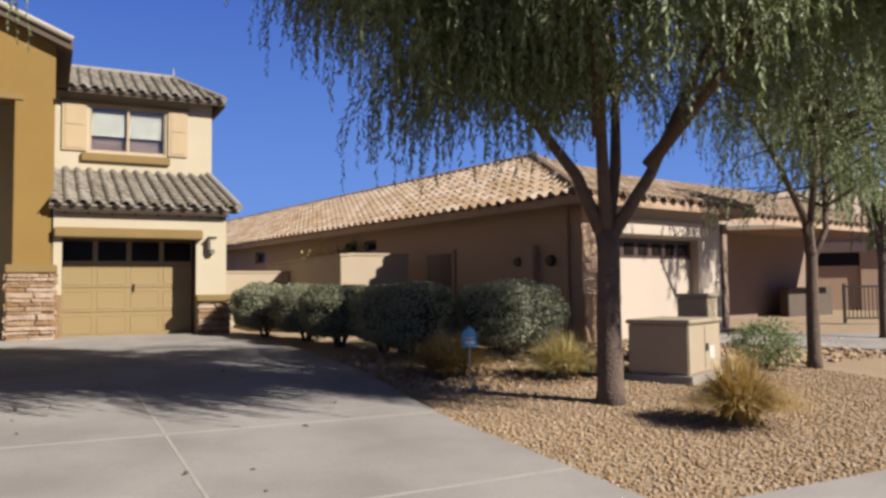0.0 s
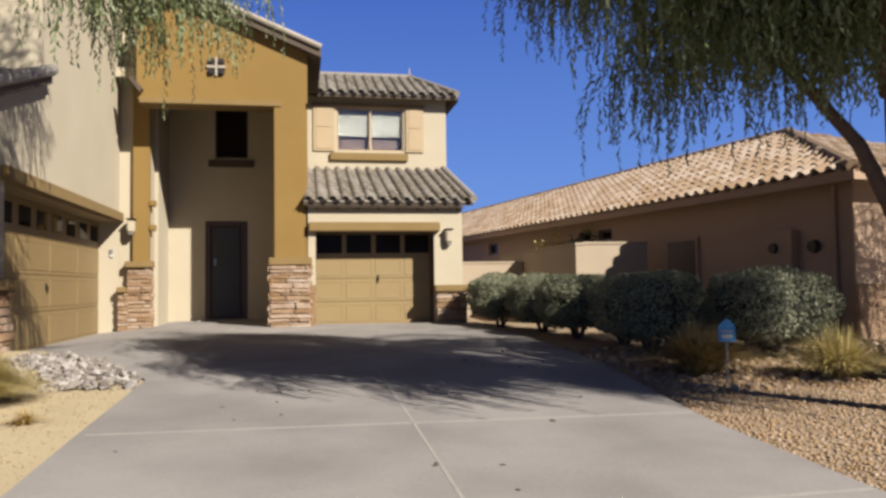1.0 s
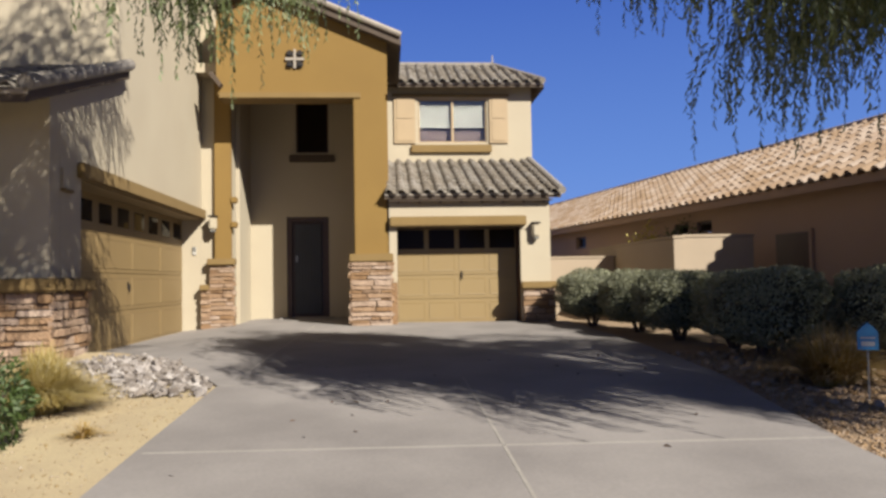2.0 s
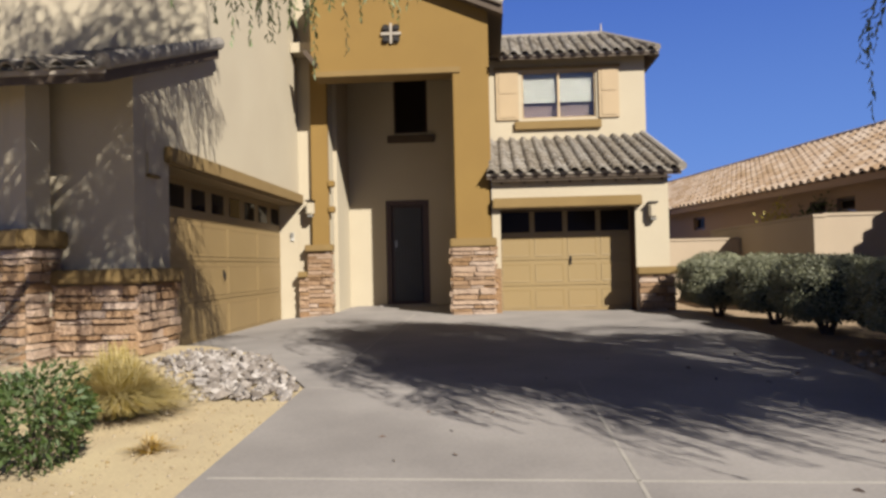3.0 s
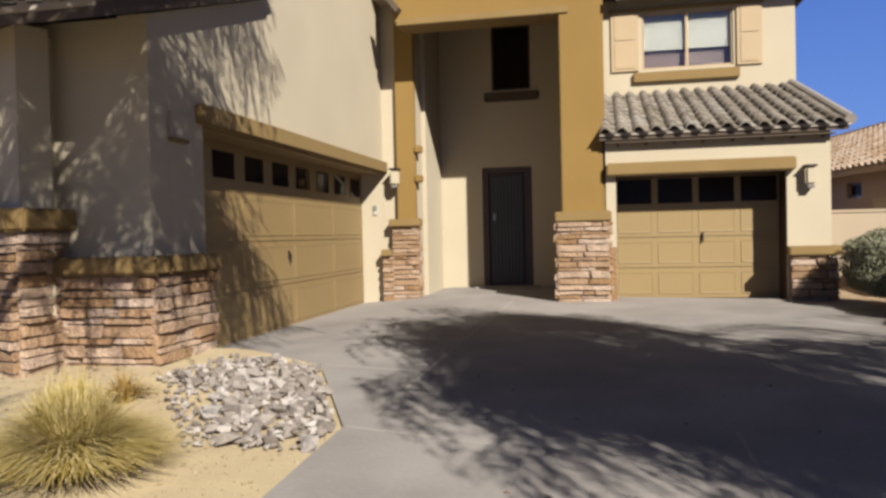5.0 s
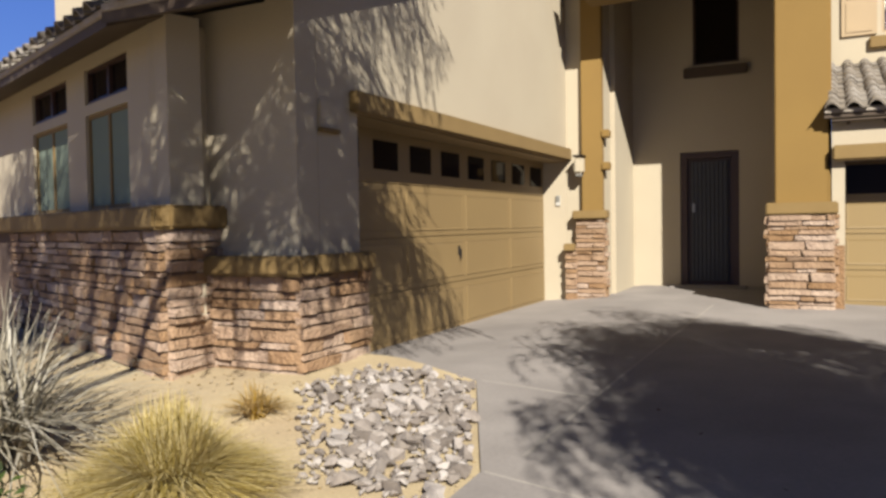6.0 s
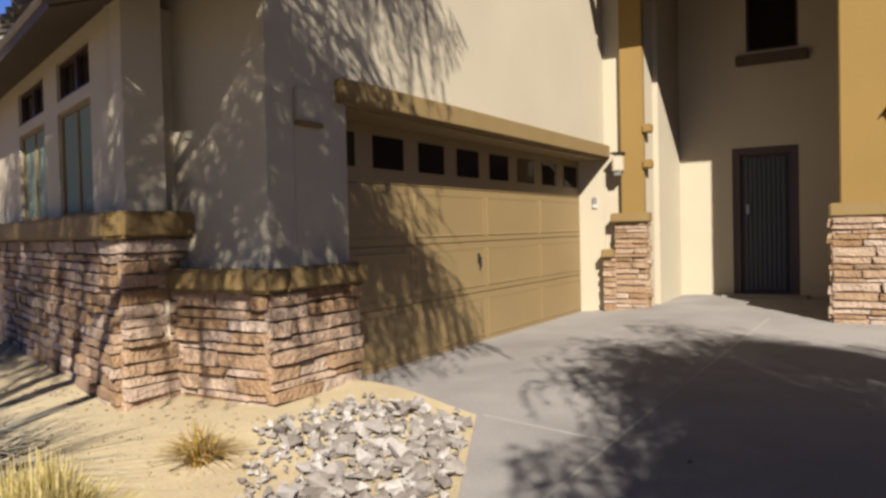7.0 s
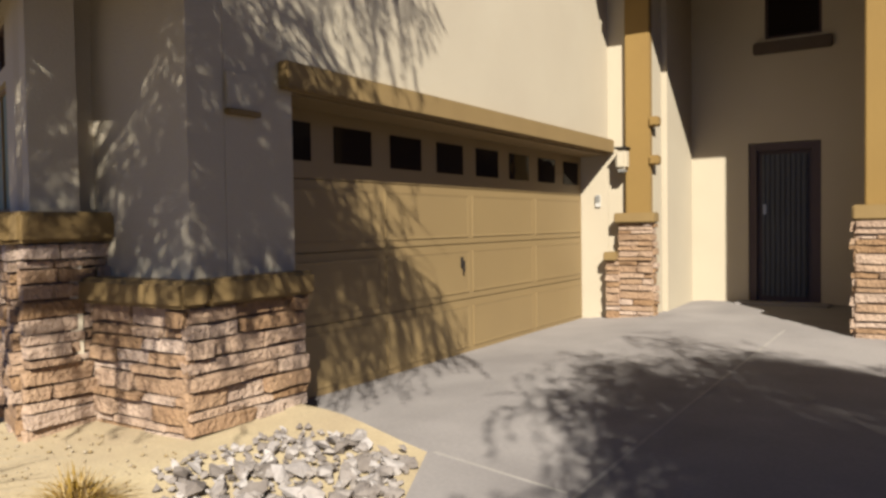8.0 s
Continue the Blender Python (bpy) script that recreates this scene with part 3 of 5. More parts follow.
# front door with its security screen
fd = part("front_door", box(-2.25, 20.10, 0.64, -1.45, 20.15, 2.97, 0.004), DARKWOOD, house, "dark brown front door behind a security screen")
bm = bmesh.new()
for a in ((-2.355, 20.02, 0.60, -2.24, 20.16, 3.075), (-1.46, 20.02, 0.60, -1.345, 20.16, 3.075), (-2.24, 20.02, 2.96, -1.46, 20.16, 3.075)):
    box(*a, 0.006, bm)
part("door_frame", bm, DARKWOOD, fd)
part("screen", box(-2.17, 20.06, 0.72, -1.53, 20.075, 2.90), SCREEN, fd, "grey metal security mesh")
for k in range(9):
    xx = -2.14 + 0.072 * k
    part("bar", box(xx, 20.035, 0.72, xx + 0.014, 20.055, 2.90), IRON, fd)
part("door_handle", box(-2.15, 20.0, 1.98, -2.10, 20.033, 2.14, 0.008), METAL, fd, "small metal door handle")
part("doorstep", box(-2.5, 19.6, 0.55, -1.2, 20.02, 0.645, 0.01), CONCRETE, house)


def window(x0, x1, z0, z1, y, sill, blind=0.0, mull=True, dark=False, frame_mat=None, covered=False):
    """A window in a wall that faces -y: frame, panes, blind and sill."""
    fm = frame_mat or SHUTTER
    w = part("window", box(x0 + 0.003, y + 0.20, z0 + 0.003, x1 - 0.003, y + 0.25, z1 - 0.003), DARKWOOD, house, "window with a thin frame")
    bm = bmesh.new()
    t = 0.04
    for a in ((x0 + 0.002, z0 + 0.002, x0 + t, z1 - 0.002), (x1 - t, z0 + 0.002, x1 - 0.002, z1 - 0.002),
              (x0 + t, z0 + 0.002, x1 - t, z0 + t), (x0 + t, z1 - t, x1 - t, z1 - 0.002)):
        box(a[0], y + 0.03, a[1], a[2], y + 0.12, a[3], 0.005, bm)
    if mull:
        box((x0 + x1) / 2 - 0.03, y + 0.035, z0 + t, (x0 + x1) / 2 + 0.03, y + 0.11, z1 - t, 0.004, bm)
    part("window_frame", bm, fm, w)
    halves = ((x0 + t, (x0 + x1) / 2 - 0.03), ((x0 + x1) / 2 + 0.03, x1 - t)) if mull else ((x0 + t, x1 - t),)
    for a, b in halves:
        p = part("pane", box(a, y + 0.07, z0 + t, b, y + 0.076, z1 - t), GLASS if dark else CLEAR, w)
        p.visible_shadow = dark
    if blind:
        zb = z1 - t - blind * (z1 - z0 - 2 * t)
        n = max(4, int((z1 - t - zb) / 0.05))
        for a, b in halves:
            bm = bmesh.new()
            for k in range(n):
                zz = zb + (z1 - t - zb) * k / n
                box(a, y + 0.115, zz + 0.004, b, y + 0.135, zz + (z1 - t - zb) / n - 0.004, 0, bm)
            part("blind", bm, BLIND, w, "pale lowered blind")
    # panels added over the panes, to keep the sky's reflection off them
    if covered:
        for a, b in halves:
            part("pane_cover", box(a, y + 0.05, z0 + t, b, y + 0.062, z1 - t), PANE_COVER, w, "pale green-grey panel added over the glass")
    if sill:
        # the entry sill is coloured darker for the shade it stands in
        part("window_sill", box(sill[0], y - 0.09, sill[1], sill[2], y - 0.003, sill[3], 0.02), FASCIA if dark else TRIM, w)
    return w


window(0.91, 2.68, 5.0, 6.15, UY, (0.72, 4.73, 2.79, 4.94), 0.66)
window(-2.12, -1.33, 4.65, 5.97, 20.0, (-2.28, 4.42, -1.18, 4.60), 0, False, True, DARKWOOD)
TURNED.append(OBLIQUE)
for a in FW:
    if a[2] < 3:
        window(*a, 10.15, None, 0, True, False, TRIM, True)
    else:
        window(*a, 10.15, None, 0, True, True, DARKWOOD)
TURNED.clear()
for x0, x1 in ((0.29, 0.84), (2.74, 3.22)):
    sh = part("shutter", box(x0, UY - 0.045, 4.98, x1, UY - 0.003, 6.18, 0.006), SHUTTER, house, "tan panelled shutter")
    bm = bmesh.new()
    for z0, z1 in ((5.04, 5.56), (5.62, 6.12)):
        box(x0 + 0.07, UY - 0.058, z0, x1 - 0.07, UY - 0.046, z1, 0.005, bm)
    part("panel", bm, SHUTTER, sh)
part("head_trim", box(0.25, UY - 0.06, 6.18, 3.26, UY - 0.003, 6.26, 0.01), TRIM, house)


# roofs of the house
def roof_slab(points, thick, material, label=""):
    """A roof plane with its boards: outline of four corners, thickened downwards."""
    bm = bmesh.new()
    top = [bm.verts.new(p) for p in points]
    low = [bm.verts.new(Vector(p) - Vector((0, 0, thick))) for p in points]
    bm.faces.new(top)
    bm.faces.new(low[::-1])
    n = len(points)
    for i in range(n):
        bm.faces.new([top[i], low[i], low[(i + 1) % n], top[(i + 1) % n]])
    bmesh.ops.recalc_face_normals(bm, faces=bm.faces)
    return part("roof", bm, material, house, label)


def slope(a, b):
    return (Vector(b) - Vector(a)).normalized()


r = roof_slab([(0.03, 16.98, 3.275), (3.74, 16.98, 3.275), (3.74, 20.6, 4.50), (0.03, 20.6, 4.50)], 0.10, FASCIA, "grey-brown curved tiles over the small garage")
tile_field(r, Vector((0.03, 16.92, 3.275)), X, slope((0, 16.98, 3.275), (0, 20.6, 4.5)), 14, 10, 0.266, 0.382, TILE)
r = roof_slab([(0.12, 20.26, 6.46), (4.12, 20.26, 6.46), (3.12, 22.6, 7.52), (0.12, 22.6, 7.52)], 0.10, FASCIA, "grey-brown curved tiles on the upper roof")
U2 = slope((0, 20.26, 6.46), (0, 22.6, 7.52))
tile_field(r, Vector((0.12, 20.20, 6.46)), X, U2, 15, 7, 0.265, 0.367, TILE, lambda p: p.x < 4.06 - (p.y - 20.26) * 0.41)
r = roof_slab([(4.12, 20.26, 6.458), (4.12, 25.1, 6.458), (3.12, 22.6, 7.518)], 0.14, FASCIA)
r = roof_slab([(0.12, 25.1, 6.456), (4.12, 25.1, 6.456), (3.12, 22.602, 7.516), (0.12, 22.602, 7.516)], 0.14, FASCIA)
bm = tube([(0.1, 22.6, 7.57), (3.15, 22.6, 7.57)], [0.09, 0.09], 10)
tube([(3.15, 22.6, 7.57), (4.10, 20.30, 6.54)], [0.09, 0.09], 10, bm)
part("ridge_cap", bm, TILE, house)
part("finial", tube([(3.14, 22.58, 7.6), (3.14, 22.58, 7.86)], [0.03, 0.012], 6), TILE_EDGE, house)
part("rake_cap", tube([(3.76, 16.95, 3.33), (3.76, 20.6, 4.56)], [0.085, 0.085], 10), TILE, house)
# fascia shadows: mortar under the lowest tiles
part("eave_mortar", box(0.03, 16.945, 3.235, 3.76, 16.976, 3.297, 0.008), TILE_EDGE, house)
part("eave_mortar", box(0.14, 20.225, 6.42, 4.10, 20.257, 6.482, 0.008), TILE_EDGE, house)
part("soffit_board", box(0.12, 17.0, 3.13, 3.56, GY - 0.003, 3.15), FASCIA, house)
for k in range(8):
    part("rafter_tail", box(0.30 + 0.44 * k, 17.06, 3.09, 0.34 + 0.44 * k, GY - 0.003, 3.128), FASCIA, house)
# gable roof of the tower: thin pale edge over a dark underside
for s, e in ((APEX, 0.42), (APEX, -3.45)):
    pts = [(s, TW - 0.22, gz(s) + 0.11), (e, TW - 0.22, gz(e) + 0.11), (e, 22.0, gz(e) + 0.11), (s, 22.0, gz(s) + 0.11)]
    r = roof_slab(pts, 0.20, FASCIA)
    part("rake_cap", tube([(s, TW - 0.24, gz(s) + 0.13), (e, TW - 0.24, gz(e) + 0.13)], [0.065, 0.065], 8), TILE_EDGE, house)
# shed roof over the front room
r = roof_slab([(-5.12, 9.66, 3.60), (-3.80, 9.66, 3.60), (-3.80, 13.0, 4.74), (-5.12, 13.0, 4.74)], 0.13, FASCIA, "grey-brown curved tiles over the front room")
tile_field(r, Vector((-5.11, 9.62, 3.60)), X, slope((0, 9.66, 3.60), (0, 13.0, 4.74)), 5, 9, 0.262, 0.385, TILE)
E1, E2 = OBLIQUE @ Vector((-4.99, 9.68, 3.598)), OBLIQUE @ Vector((-12.0, 9.68, 3.598))
UP = OB @ Vector((0, 2.96, 1.01))
r = roof_slab([E2, E1, E1 + UP, E2 + UP], 0.13, FASCIA, "grey-brown curved tiles over the front room")
tile_field(r, E1 - OB @ X * 5.24 - OB @ Y * 0.04, OB @ X, UP.normalized(), 20, 8, 0.262, 0.385, TILE)
part("rake_cap", tube([(-3.80, 9.63, 3.68), (-3.80, 13.0, 4.83)], [0.09, 0.09], 10), TILE, house)
part("eave_mortar", box(-5.11, 9.64, 3.56, -3.78, 9.675, 3.622, 0.008), TILE_EDGE, house)
TURNED.append(OBLIQUE)
part("eave_mortar", box(-12.0, 9.655, 3.555, -4.99, 9.69, 3.618, 0.008), TILE_EDGE, house)
TURNED.clear()
# upper storey roof out of sight, closing the house
r = roof_slab([(-10.5, 12.6, 9.3), (-3.5, 12.6, 9.3), (-3.5, 20.4, 9.35), (-10.5, 20.4, 9.35)], 0.15, FASCIA)

# iron ornament on the gable
orn = part("ornament", box(-1.825, TW - 0.05, 5.95, -1.775, TW - 0.003, 6.36, 0.006), TILE_EDGE, house, "pale cross with dark iron corners on the gable")
part("ornament_arm", box(-2.0, TW - 0.052, 6.12, -1.827, TW - 0.003, 6.18, 0.006), TILE_EDGE, orn)
part("ornament_arm", box(-1.773, TW - 0.052, 6.12, -1.6, TW - 0.003, 6.18, 0.006), TILE_EDGE, orn)
for sx in (-1, 1):
    for szz in (-1, 1):
        cx, cz = -1.8 + 0.105 * sx, 6.15 + 0.115 * szz
        part("corner_boss", box(cx - 0.07, TW - 0.075, cz - 0.07, cx + 0.07, TW - 0.003, cz + 0.07, 0.03), IRON, orn, "dark iron boss")
# foot of the gable's far rake, cut back against the wall
part("eave_end", prism([(-3.54, 5.80), (-3.47, 5.86), (-3.27, 5.60), (-3.32, 5.52)], "y", TW - 0.2, TW - 0.003), FASCIA, house)


def wall_lamp(x, y, z, out, label):
    t = thing("wall_lamp", (x, y, z), label, "wall lamp", "wall lamps")
    c = Vector((x, y, z)) + out * 0.09
    part("body", box(c.x - 0.08, c.y - 0.08, z - 0.14, c.x + 0.08, c.y + 0.08, z + 0.14, 0.03), CREAM, t)
    part("hood", box(c.x - 0.095, c.y - 0.095, z + 0.14, c.x + 0.095, c.y + 0.095, z + 0.17, 0.01), IRON, t)
    part("glass_shade", box(c.x - 0.055, c.y - 0.055, z - 0.19, c.x + 0.055, c.y + 0.055, z - 0.142, 0.01), BLIND, t)


wall_lamp(3.20, GY, 2.50, -Y, "ochre lantern on the cream garage wall")
wall_lamp(-3.67, 18.05, 2.79, -Y, "pale lantern beside the wide garage door")
kp = thing("keypad", (-4.11, 18.16, 2.2), "small white keypad on the reveal of the wide garage", "keypad")
part("body", box(-4.15, 18.13, 2.12, -4.07, 18.158, 2.30, 0.006), WHITE, kp)
part("cover", box(-4.145, 18.122, 2.19, -4.075, 18.129, 2.295, 0.003), BLIND, kp)
pl = thing("plaque", (W_GAR, 11.05, 2.9), "small pale plaque on the shaded stucco", "plaque")
part("plate", box(W_GAR + 0.002, 10.93, 2.70, W_GAR + 0.03, 11.2, 2.95, 0.006), CREAM, pl)
part("ledge", box(W_GAR + 0.002, 10.92, 2.66, W_GAR + 0.06, 11.21, 2.70, 0.006), TRIM, pl)

# ---- the neighbouring house ----
N_TURN = radians(9.2)
nb = thing("neighbour_house", (8.9, 11.5, 0.5), "brown stucco single-storey house with a tan tiled hip roof", "house")
nb.rotation_euler = (0, 0, N_TURN)


def npart(name, bm, m, label=""):
    return part(name, bm, m, nb, label)


NX, NY = 8.9, 11.5
npart("wall", slab("x", NX, NX + 0.3, NY, 36.0, 0.2, 3.12, [(19.84, 20.46, 2.50, 2.80), (18.8, 19.44, 2.50, 2.80), (26.0, 26.8, 2.45, 2.85)]), N_STUCCO, "long brown stucco side wall")
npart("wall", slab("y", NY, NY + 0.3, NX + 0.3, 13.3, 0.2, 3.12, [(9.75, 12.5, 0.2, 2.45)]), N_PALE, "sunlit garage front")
npart("wall", slab("x", 13.0, 13.3, NY + 0.3, 15.0, 0.2, 3.12), N_STUCCO)
npart("wall", slab("y", 15.0, 15.3, 13.3, 23.9, 0.2, 3.1, [(17.2, 18.3, 0.2, 2.7)]), N_STUCCO_SHADED, "brown stucco entry wall, colour darkened for the shade under the porch roof")
npart("wall", slab("x", 23.6, 23.9, 15.3, 24.0, 0.2, 3.1), N_STUCCO)
# a dark slab stands in for the unlit recess
npart("wall", slab("y", 12.3, 12.5, 13.32, 14.15, 0.2, 3.0), FASCIA, "dark slab in place of the shaded recess beside the garage")
npart("front_door", box(17.22, 15.1, 0.5, 18.28, 15.16, 2.68), DARKWOOD)
npart("porch_post", box(14.55, 12.25, 0.3, 14.75, 12.45, 2.96, 0.02), N_STUCCO_SHADED)
npart("low_wall", box(20.9, 14.2, 0.3, 23.6, 14.5, 1.42, 0.02), FASCIA)
npart("pilaster", box(NX - 0.06, NY - 0.06, 0.3, NX + 0.72, NY - 0.003, 3.1, 0.01), N_STUCCO)
npart("stone_base", box(NX - 0.10, NY - 0.12, 0.3, NX + 0.76, NY - 0.062, 1.35, 0.02), STONE)
npart("downpipe", tube([(NX - 0.05, NY + 0.35, 0.5), (NX - 0.05, NY + 0.35, 3.0)], [0.045, 0.045], 8), N_STUCCO)
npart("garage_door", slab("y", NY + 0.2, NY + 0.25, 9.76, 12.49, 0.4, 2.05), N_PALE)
dg = npart("window_section", slab("y", NY + 0.2, NY + 0.25, 9.76, 12.49, 2.05, 2.44), DARKWOOD)
for k in range(6):
    part("pane", box(9.88 + 0.44 * k, NY + 0.185, 2.12, 10.17 + 0.44 * k, NY + 0.198, 2.36), GLASS, dg)
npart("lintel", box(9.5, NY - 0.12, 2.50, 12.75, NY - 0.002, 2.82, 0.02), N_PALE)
for a, b, c, d in ((19.86, 20.44, 2.52, 2.78), (18.82, 19.42, 2.52, 2.78), (26.02, 26.78, 2.47, 2.83)):
    w = npart("window", slab("x", NX + 0.12, NX + 0.16, a, b, c, d), GLASS)
    bm = bmesh.new()
    for e in ((a, c, b, c + 0.05), (a, d - 0.05, b, d)):
        box(NX + 0.06, e[0], e[1], NX + 0.115, e[2], e[3], 0, bm)
    part("window_frame", bm, DARKWOOD, w)
# hip roof
E0, ZE = 8.42, 3.15
RX, RZ, RY = 11.6, 4.75, 15.6


def nroof(points):
    bm = bmesh.new()
    top = [bm.verts.new(p) for p in points]
    low = [bm.verts.new(Vector(p) - Vector((0, 0, 0.16))) for p in points]
    bm.faces.new(top)
    bm.faces.new(low[::-1])
    n = len(points)
    for i in range(n):
        bm.faces.new([top[i], low[i], low[(i + 1) % n], top[(i + 1) % n]])
    bmesh.ops.recalc_face_normals(bm, faces=bm.faces)
    return part("roof", bm, N_STUCCO, nb, "tan curved roof tiles")


def side_in(p):
    return p.y > 11.02 + (p.x - E0) * (RY - 11.02) / (RX - E0)


r = nroof([(E0, 36.4, ZE), (E0, 11.02, ZE), (RX, RY, RZ), (RX, 36.4, RZ)])
us = slope((E0, 0, ZE), (RX, 0, RZ))
tile_field(r, Vector((E0 - 0.04, 36.4, ZE)), -Y, us, 85, 11, 0.30, 0.345, TILE_TAN, side_in, True)
r = nroof([(E0, 11.02, ZE), (14.0, 11.02, ZE), (RX, RY, RZ)])
uf = slope((0, 11.02, ZE), (0, RY, RZ))
tile_field(r, Vector((E0, 10.98, ZE)), X, uf, 19, 14, 0.30, 0.36, TILE_TAN,
           lambda p: E0 + (p.y - 11.02) * (RX - E0) / (RY - 11.02) < p.x < 14.0 - (p.y - 11.02) * (14.0 - RX) / (RY - 11.02), True)
# eave brought forward to keep the sun off the entry wall
r = nroof([(13.4, 11.9, ZE - 0.01), (24.4, 11.9, ZE - 0.01), (22.0, 17.0, RZ + 0.1), (13.4, 17.0, RZ + 0.1)])
tile_field(r, Vector((13.4, 11.86, ZE)), X, slope((0, 11.9, ZE), (0, 17.0, RZ + 0.1)), 36, 14, 0.30, 0.37, TILE_TAN, None, True)
r = nroof([(14.0, 11.02, ZE - 0.002), (14.0, 18.0, ZE - 0.002), (RX, RY, RZ - 0.003)])
bm = tube([(RX, RY, RZ + 0.05), (RX, 36.4, RZ + 0.05)], [0.11, 0.11], 8)
tube([(E0, 11.02, ZE + 0.05), (RX, RY, RZ + 0.05)], [0.11, 0.11], 8, bm)
npart("ridge_tiles", bm, TILE_TAN)
mb = thing("meter_cabinet", (8.9, 11.5, 1.4), "brown electricity cabinet on the stucco wall", "meter cabinet")
mb.rotation_euler = (0, 0, N_TURN)
part("body", box(NX - 0.16, 12.68, 1.40, NX - 0.003, 13.26, 2.32, 0.01), N_STUCCO, mb)
part("meter", tube([(NX - 0.161, 13.1, 2.0), (NX - 0.22, 13.1, 2.0)], [0.1, 0.09], 12), IRON, mb)
part("meter", tube([(NX - 0.003, 12.3, 2.0), (NX - 0.10, 12.3, 2.0)], [0.12, 0.1], 12), IRON, mb)

# house across the far street and the gate before it
F_TURN = radians(-38)
fh = thing("far_house", (27.5, 17.5, 0.6), "far tan stucco house with a reddish tiled roof", "house")
fh.rotation_euler = (0, 0, F_TURN)
part("wall", slab("y", 17.5, 17.8, 20.0, 38.0, 0.3, 3.7, [(24.4, 26.6, 0.3, 2.7), (29.0, 31.5, 0.3, 2.7)]), N_STUCCO, fh)
for x0, x1 in ((24.4, 26.6), (29.0, 31.5)):
    part("garage_door", slab("y", 17.62, 17.68, x0, x1, 0.5, 2.2), N_STUCCO, fh)
    part("window_band", slab("y", 17.62, 17.68, x0, x1, 2.2, 2.7), GLASS, fh)
    part("lintel", box(x0 - 0.2, 17.38, 2.7, x1 + 0.2, 17.498, 3.1, 0.02), N_PALE, fh)
part("roof", prism([(16.9, 3.6), (16.9, 3.75), (21.5, 5.5), (26.0, 3.75), (26.0, 3.6)], "x", 19.4, 38.6), TILE_TAN, fh, "reddish tiled roof")
gate = thing("garden_gate", (18.6, 12.4, 0.52), "dark iron bar gate beside the neighbouring drive", "gate")
gate.rotation_euler = (0, 0, radians(-30))
bm = bmesh.new()
box(18.0, 12.38, 0.60, 19.3, 12.42, 0.64, 0, bm)
box(18.0, 12.38, 1.40, 19.3, 12.42, 1.45, 0, bm)
box(18.0, 12.37, 0.50, 18.06, 12.43, 1.5, 0, bm)
box(19.24, 12.37, 0.50, 19.3, 12.43, 1.5, 0, bm)
part("gate_frame", bm, IRON, gate)
for k in range(11):
    part("bar", box(18.13 + 0.1 * k, 12.39, 0.63, 18.15 + 0.1 * k, 12.41, 1.41), IRON, gate)

# garden walls between the houses
def block_wall(x0, y0, x1, y1, top, label):
    t = thing("garden_wall", ((x0 + x1) / 2, (y0 + y1) / 2, G((y0 + y1) / 2)), label, "garden wall", "garden walls")
    part("blocks", box(x0, y0, 0.3, x1, y1, top - 0.06, 0.008), N_WALL, t)
    part("coping", box(x0 - 0.02, y0 - 0.02, top - 0.058, x1 + 0.02, y1 + 0.02, top, 0.008), N_WALL, t)


block_wall(5.98, 16.1, 7.45, 16.3, 2.31, "sunlit pale stucco garden wall")
block_wall(5.78, 16.06, 5.978, 22.4, 2.29, "brown stucco garden wall in shade")
block_wall(3.56, 20.0, 5.75, 20.2, 2.02, "low pale garden wall beside the house")
gt = thing("side_gate", (8.9, 11.5, 0.5), "dark side door in the neighbouring wall", "door")
gt.rotation_euler = (0, 0, N_TURN)
part("leaf", box(NX - 0.05, 15.45, 0.60, NX - 0.003, 16.45, 2.3, 0.006), DARKWOOD, gt)
part("frame", box(NX - 0.07, 15.37, 0.58, NX - 0.003, 15.448, 2.36, 0.004), N_STUCCO, gt)


# ---- plants ----
def leaves_mesh(name, pts, dirs, length, width, seed, tips=None):
    """Many small pointed leaves: each a bent diamond at pts, along dirs."""
    rs = np.random.RandomState(seed)
    p, d = np.asarray(pts), np.asarray(dirs)
    n = len(p)
    d = d / (np.linalg.norm(d, axis=1, keepdims=True) + 1e-9)
    r = rs.normal(size=(n, 3))
    s = np.cross(d, r)
    s /= np.linalg.norm(s, axis=1, keepdims=True) + 1e-9
    up = np.cross(s, d)
    L = length * rs.uniform(0.7, 1.3, (n, 1))
    Wd = width * rs.uniform(0.7, 1.3, (n, 1))
    a, b = p, p + d * L + up * L * -0.12
    m = p + d * L * 0.45 + up * L * 0.05
    v = np.stack([a, m + s * Wd / 2, b, m - s * Wd / 2], 1).reshape(-1, 3)
    me = bpy.data.meshes.new(name)
    me.vertices.add(4 * n)
    me.vertices.foreach_set("co", v.ravel())
    me.loops.add(4 * n)
    me.loops.foreach_set("vertex_index", np.arange(4 * n))
    me.polygons.add(n)
    me.polygons.foreach_set("loop_start", np.arange(n) * 4)
    me.polygons.foreach_set("loop_total", np.full(n, 4))
    me.update()
    me.validate()
    return me


